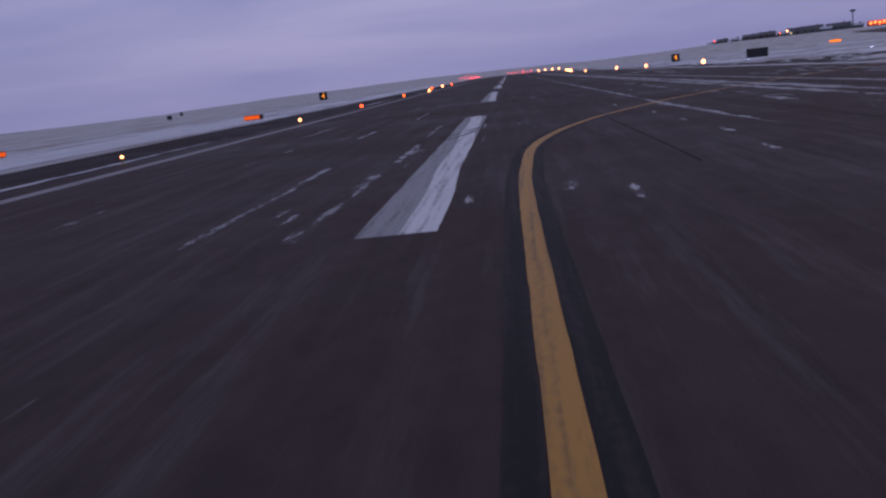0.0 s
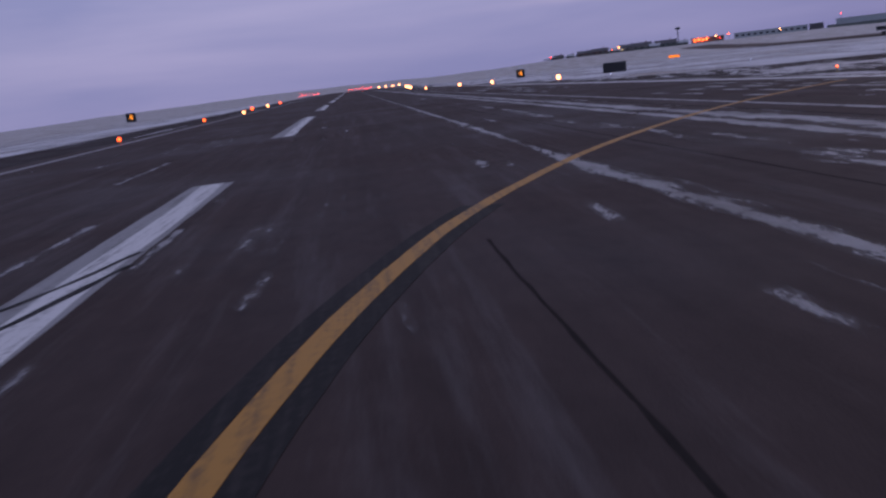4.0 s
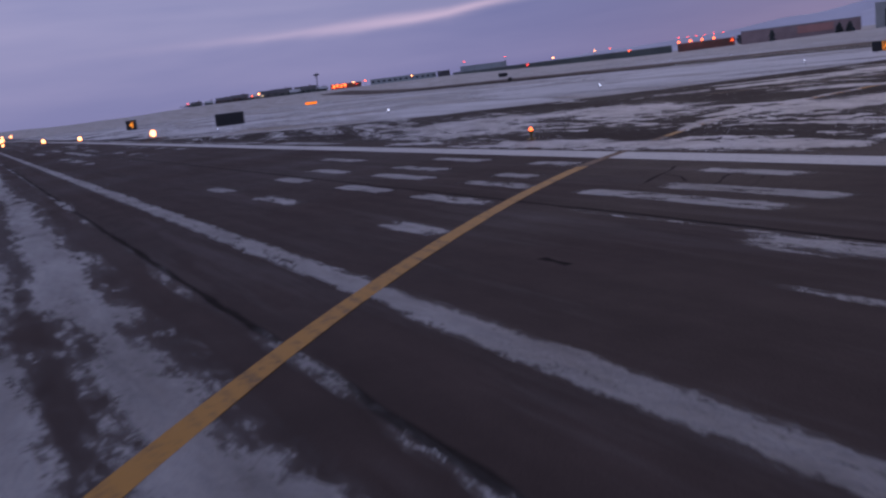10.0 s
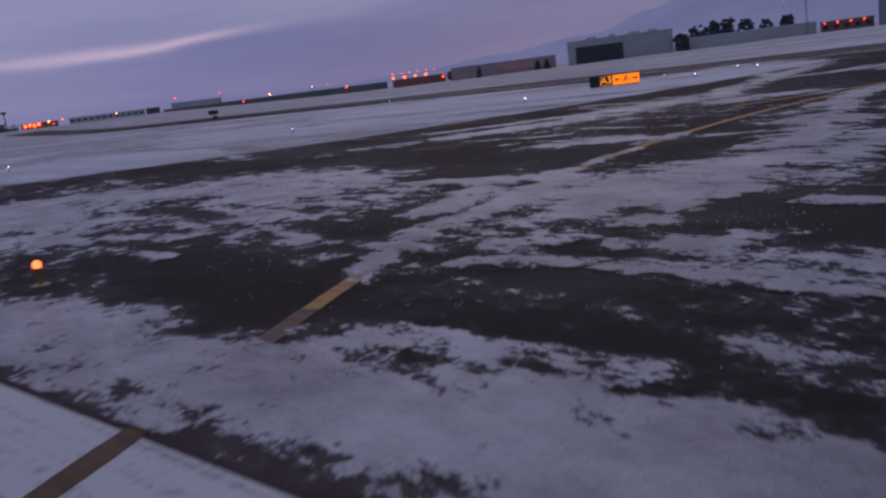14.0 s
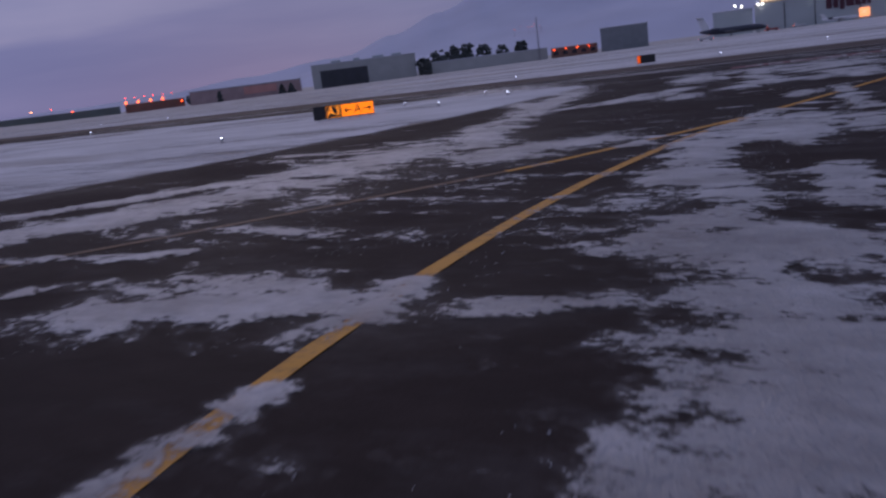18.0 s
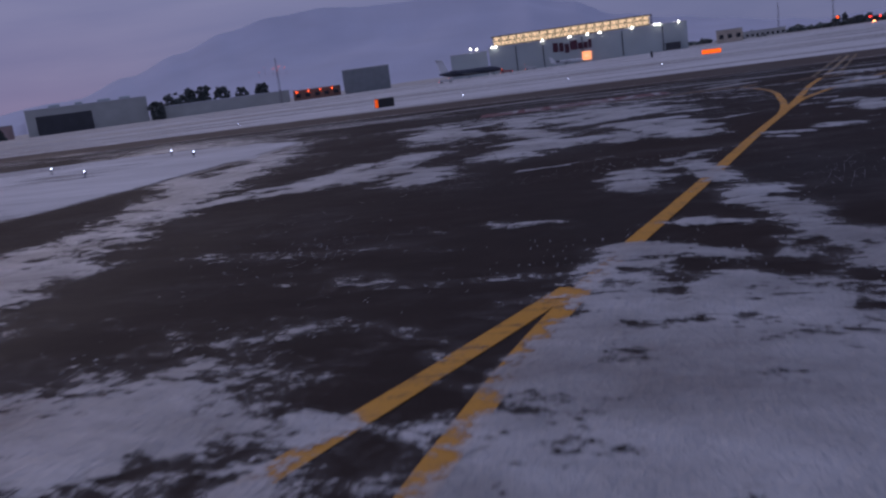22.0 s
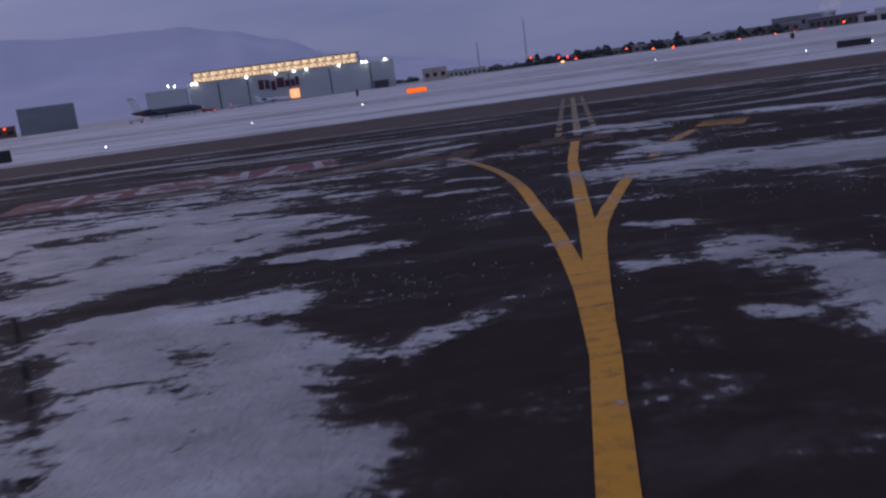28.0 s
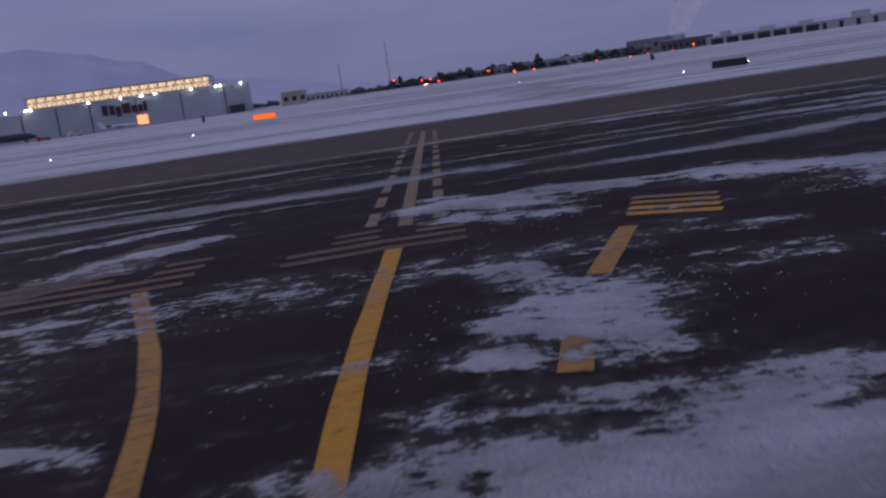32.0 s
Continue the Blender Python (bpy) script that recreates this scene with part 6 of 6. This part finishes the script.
def wing(root, tip, thick):
    """A tapered surface between a root and a tip chord, each (x front, x back, y, z)."""
    bm = bmesh.new()
    rings = []
    for (x0, x1, y, z), t in ((root, thick), (tip, thick * 0.45)):
        c = x1 - x0
        rings.append([bm.verts.new(p) for p in ((x0, y, z), (x0 + c * 0.3, y, z + t), (x1, y, z), (x0 + c * 0.3, y, z - t * 0.6))])
    for k in range(4):
        j = (k + 1) % 4
        bm.faces.new((rings[0][k], rings[0][j], rings[1][j], rings[1][k]))
    bm.faces.new(rings[0][::-1])
    bm.faces.new(rings[1])
    return bm


def fin(pts, t):
    bm = bmesh.new()
    a = [bm.verts.new((x, -t, z)) for x, z in pts]
    b = [bm.verts.new((x, t, z)) for x, z in pts]
    bm.faces.new(a)
    bm.faces.new(b[::-1])
    for k in range(len(pts)):
        j = (k + 1) % len(pts)
        bm.faces.new((a[j], a[k], b[k], b[j]))
    return bm


def jet(name, label, m, k, body=JET_WHITE, engines=True, tail=JET_TAIL, high=7.0):
    """A regional jet, nose at +x; k scales it."""
    e = thing(name, label, "airplane", m)
    P = [(-14, 0.25, 3.0), (-12, 0.75, 2.8), (-9, 1.25, 2.55), (-5, 1.35, 2.5), (6, 1.35, 2.5), (9, 1.3, 2.45), (11, 1.0, 2.3), (12.3, 0.6, 2.15), (13, 0.15, 2.05)]
    part("fuselage", tube([(x * k, r * k, z * k) for x, r, z in P]), body, e, smooth=True)
    for s in (-1, 1):
        part("wing", wing((3.5 * k, -2.5 * k, s * 1.0 * k, 1.7 * k), (-3.2 * k, -4.6 * k, s * 10.6 * k, 2.3 * k), 0.35 * k), JET_DARK, e)
        part("tailplane", wing((-12.2 * k, -15.0 * k, s * 0.1 * k, (high - 0.1) * k), (-14.0 * k, -15.6 * k, s * 4.2 * k, high * k), 0.16 * k), tail, e)
        if engines:
            en = part("engine", tube([(-6 * k, 0.70 * k, 3.3 * k), (-6.4 * k, 0.82 * k, 3.3 * k), (-8.6 * k, 0.75 * k, 3.3 * k), (-9.6 * k, 0.45 * k, 3.3 * k)]), JET_DARK, e, smooth=True)
            en.location = (0, s * 2.15 * k, 0)
        part("main_wheel", rod(bmesh.new(), (-1.2 * k, s * 1.6 * k - 0.2, 0.42 * k), (-1.2 * k, s * 1.6 * k + 0.2, 0.42 * k), 0.42 * k, n=14), TYRE, e)
        part("gear_leg", rod(bmesh.new(), (-1.2 * k, s * 1.6 * k, 0.42 * k), (-1.2 * k, s * 1.3 * k, 1.8 * k), 0.1 * k), MAST, e)
    part("fin", fin([(-9.6 * k, 3.5 * k), (-12.0 * k, high * k), (-14.8 * k, high * k), (-13.2 * k, 3.2 * k)], 0.13 * k), tail, e)
    part("nose_wheel", rod(bmesh.new(), (9.6 * k, -0.18, 0.3 * k), (9.6 * k, 0.18, 0.3 * k), 0.3 * k, n=14), TYRE, e)
    part("nose_leg", rod(bmesh.new(), (9.6 * k, 0, 0.3 * k), (9.4 * k, 0, 1.5 * k), 0.08 * k), MAST, e)
    for q in range(4):
        part("cockpit_window", boxed(10.2 * k, 10.9 * k, (-0.75 + q * 0.4) * k, (-0.45 + q * 0.4) * k, 2.75 * k, 3.05 * k), GLASS, e)
    for q in range(12):
        for s in (-1, 1):
            part("cabin_window", boxed((-6 + q * 1.15) * k, (-5.6 + q * 1.15) * k, s * 1.32 * k - 0.04, s * 1.32 * k + 0.04, 2.75 * k, 3.15 * k), GLASS, e)
    return e


jet("parked_jet", "dark blue regional jet with a white tail parked before the hangar", pose(473, 130, 2.55, 0, 0, -82), 1.10, JET_DARK, high=9.0)
jet("parked_jet", "small white jet parked before the hangar doors", pose(501, 86, 2.75, 0, 0, -80), 0.60, JET_TAIL)


def truck(x, y, heading, paint, label):
    e = thing("service_truck", label, "truck", pose(x, y, rise(x, y), 0, 0, heading))
    part("cab", boxed(1.2, 2.8, -0.95, 0.95, 0.5, 2.0, 0.12), paint, e)
    part("windscreen", boxed(2.76, 2.84, -0.8, 0.8, 1.3, 1.85), GLASS, e)
    part("bed", boxed(-2.6, 1.15, -0.95, 0.95, 0.55, 1.35, 0.06), paint, e)
    for xx in (-1.7, 1.9):
        for s in (-1, 1):
            part("wheel", rod(bmesh.new(), (xx, s * 0.8 - 0.12, 0.38), (xx, s * 0.8 + 0.12, 0.38), 0.38, n=14), TYRE, e)
    for s in (-0.7, 0.7):
        part("headlight", ball(bmesh.new(), (2.82, s, 0.85), 0.16, sub=1), WARM_GLOW, e, "lit headlight")
        part("tail_light", ball(bmesh.new(), (-2.62, s, 0.9), 0.14, sub=1), RED_GLOW, e, "lit red tail light")
    part("beacon", ball(bmesh.new(), (2.0, 0, 2.1), 0.14, sub=1), ORANGE_GLOW, e, "lit orange beacon")
    return e


truck(405, 131, -80, TRUCK_W, "pale service truck with lit lamps driving on the ramp")
truck(470, 113, 95, TRUCK, "red service truck standing beside the parked jet")
truck(500, 104, 100, TRUCK_W, "pale service truck standing at the hangar doors")

# steam rising behind the terminal
STEAM = bpy.data.materials.new("thin_steam")
STEAM.use_nodes = True
sn, sl = STEAM.node_tree.nodes, STEAM.node_tree.links
s_tr = sn.new("ShaderNodeBsdfTransparent")
s_mix = sn.new("ShaderNodeMixShader")
s_df = sn.new("ShaderNodeBsdfDiffuse")
s_df.inputs["Color"].default_value = (0.92, 0.9, 0.92, 1)
s_tl = sn.new("ShaderNodeBsdfTranslucent")
s_tl.inputs["Color"].default_value = (0.92, 0.9, 0.92, 1)
s_both = sn.new("ShaderNodeMixShader")
s_tc = sn.new("ShaderNodeTexCoord")
s_sep = sn.new("ShaderNodeSeparateXYZ")


def s_math(op, a, b=None, c=None):
    t = sn.new("ShaderNodeMath")
    t.operation = op
    for k, v in enumerate((a, b, c)):
        if isinstance(v, (int, float)):
            t.inputs[k].default_value = v
        elif v is not None:
            sl.new(v, t.inputs[k])
    return t.outputs[0]


# density: thick on the leaning axis, thinning to its rim and upwards
s_n = sn.new("ShaderNodeTexNoise")
s_n.inputs["Scale"].default_value = 0.07
s_n.inputs["Detail"].default_value = 1
sl.new(s_tc.outputs["Object"], s_sep.inputs[0])
sl.new(s_tc.outputs["Object"], s_n.inputs["Vector"])
s_side = s_math("ADD", s_math("MULTIPLY", s_sep.outputs["X"], 0.49), s_math("MULTIPLY", s_math("MULTIPLY_ADD", s_sep.outputs["Z"], 0.5, s_sep.outputs["Y"]), 0.87))
s_rel = s_math("DIVIDE", s_side, s_math("MULTIPLY_ADD", s_sep.outputs["Z"], 0.34, 4.0))
s_core = s_math("MAXIMUM", s_math("SUBTRACT", 1.0, s_math("MULTIPLY", s_rel, s_rel)), 0.0)
s_up = s_math("MAXIMUM", s_math("MULTIPLY_ADD", s_sep.outputs["Z"], -0.019, 1.0), 0.0)
s_den = s_math("MULTIPLY", s_math("MULTIPLY", s_core, s_up), s_math("MULTIPLY_ADD", s_n.outputs[0], 1.1, -0.15))
sl.new(s_math("MULTIPLY", s_den, 2.3), s_mix.inputs[0])
sl.new(s_df.outputs[0], s_both.inputs[1])
sl.new(s_tl.outputs[0], s_both.inputs[2])
sl.new(s_tr.outputs[0], s_mix.inputs[1])
sl.new(s_both.outputs[0], s_mix.inputs[2])
sl.new(s_mix.outputs[0], sn["Material Output"].inputs[0])
rg = random.Random(31)
bm = bmesh.new()
prev = None
for i in range(25):                       # a leaning column that widens as it rises
    z = 52 * i / 24
    row = []
    for k in range(28):
        a = 2 * math.pi * k / 28
        r = 4.4 + 0.36 * z + 0.3 * noise.noise(Vector((math.cos(a), math.sin(a), z * 0.08)))
        row.append(bm.verts.new((r * math.cos(a), -0.5 * z + r * math.sin(a), z)))
    if prev:
        for k in range(28):
            j = (k + 1) % 28
            bm.faces.new((prev[k], prev[j], row[j], row[k]))
    prev = row
st = tagged(link("steam_plume", bm, STEAM, smooth=True), "thin pale steam rising behind the terminal roofs", "steam", kind="stuff")
st.location = (592, -250, 8)
st.visible_shadow = False

# lights of houses high on the hillside
for k in range(7):
    az, d = radians(69.0 + rg.uniform(-0.9, 0.9)), 3190
    s = thing("hillside_lamp", "small warm lamp by houses high on the hillside", "street lamp", pose(80 + math.sin(az) * d, 68 + math.cos(az) * d, 128 + rg.uniform(-6, 10)), "hillside lamps")
    part("pole", rod(bmesh.new(), (0, 0, -25), (0, 0, 0), 0.3, n=5), MAST, s)
    part("lamp", ball(bmesh.new(), (0, 0, 0), rg.uniform(0.9, 1.8), sub=1), ORANGE_GLOW, s)

# crumbs of ice strewn over the swept pavement
rg = random.Random(77)
verts, faces = [], []
while len(faces) < 5200 * 5:
    u, w = rg.uniform(33.5, 108.0), rg.uniform(-9.0, 9.0)
    x, y = u, 73.2 - max(0.0, u - 62.0) * 0.275 + w - max(0.0, 44.0 - u) * 0.5
    q = noise.noise(Vector((x * 0.35, y * 0.35, 3.0))) + 0.5 * noise.noise(Vector((x * 1.3, y * 1.3, 9.0)))
    if q < rg.uniform(0.0, 0.75):
        continue
    a, r, h = rg.uniform(0, 6.28), rg.uniform(0.004, 0.014) * (1.8 if rg.random() < 0.05 else 1.0), rg.uniform(0.003, 0.009)
    o = len(verts)
    ring = [(x + r * rg.uniform(0.6, 1.3) * math.cos(a + k * 1.571), y + r * rg.uniform(0.6, 1.3) * math.sin(a + k * 1.571)) for k in range(4)]
    verts += [(p, t, 0.0) for p, t in ring] + [(x + (p - x) * 0.6, y + (t - y) * 0.6, h) for p, t in ring]
    faces += [(o + k, o + (k + 1) % 4, o + 4 + (k + 1) % 4, o + 4 + k) for k in range(4)] + [(o + 4, o + 5, o + 6, o + 7)]
me = bpy.data.meshes.new("ice_crumbs")
me.from_pydata(verts, [], faces)
me.materials.append(mat("crumbled_ice", (0.46, 0.45, 0.47), 0.35, var=0.25, scale=4))
tagged(new("ice_crumbs", me), "small crumbs of ice strewn over the swept taxiway", "ice", kind="stuff")
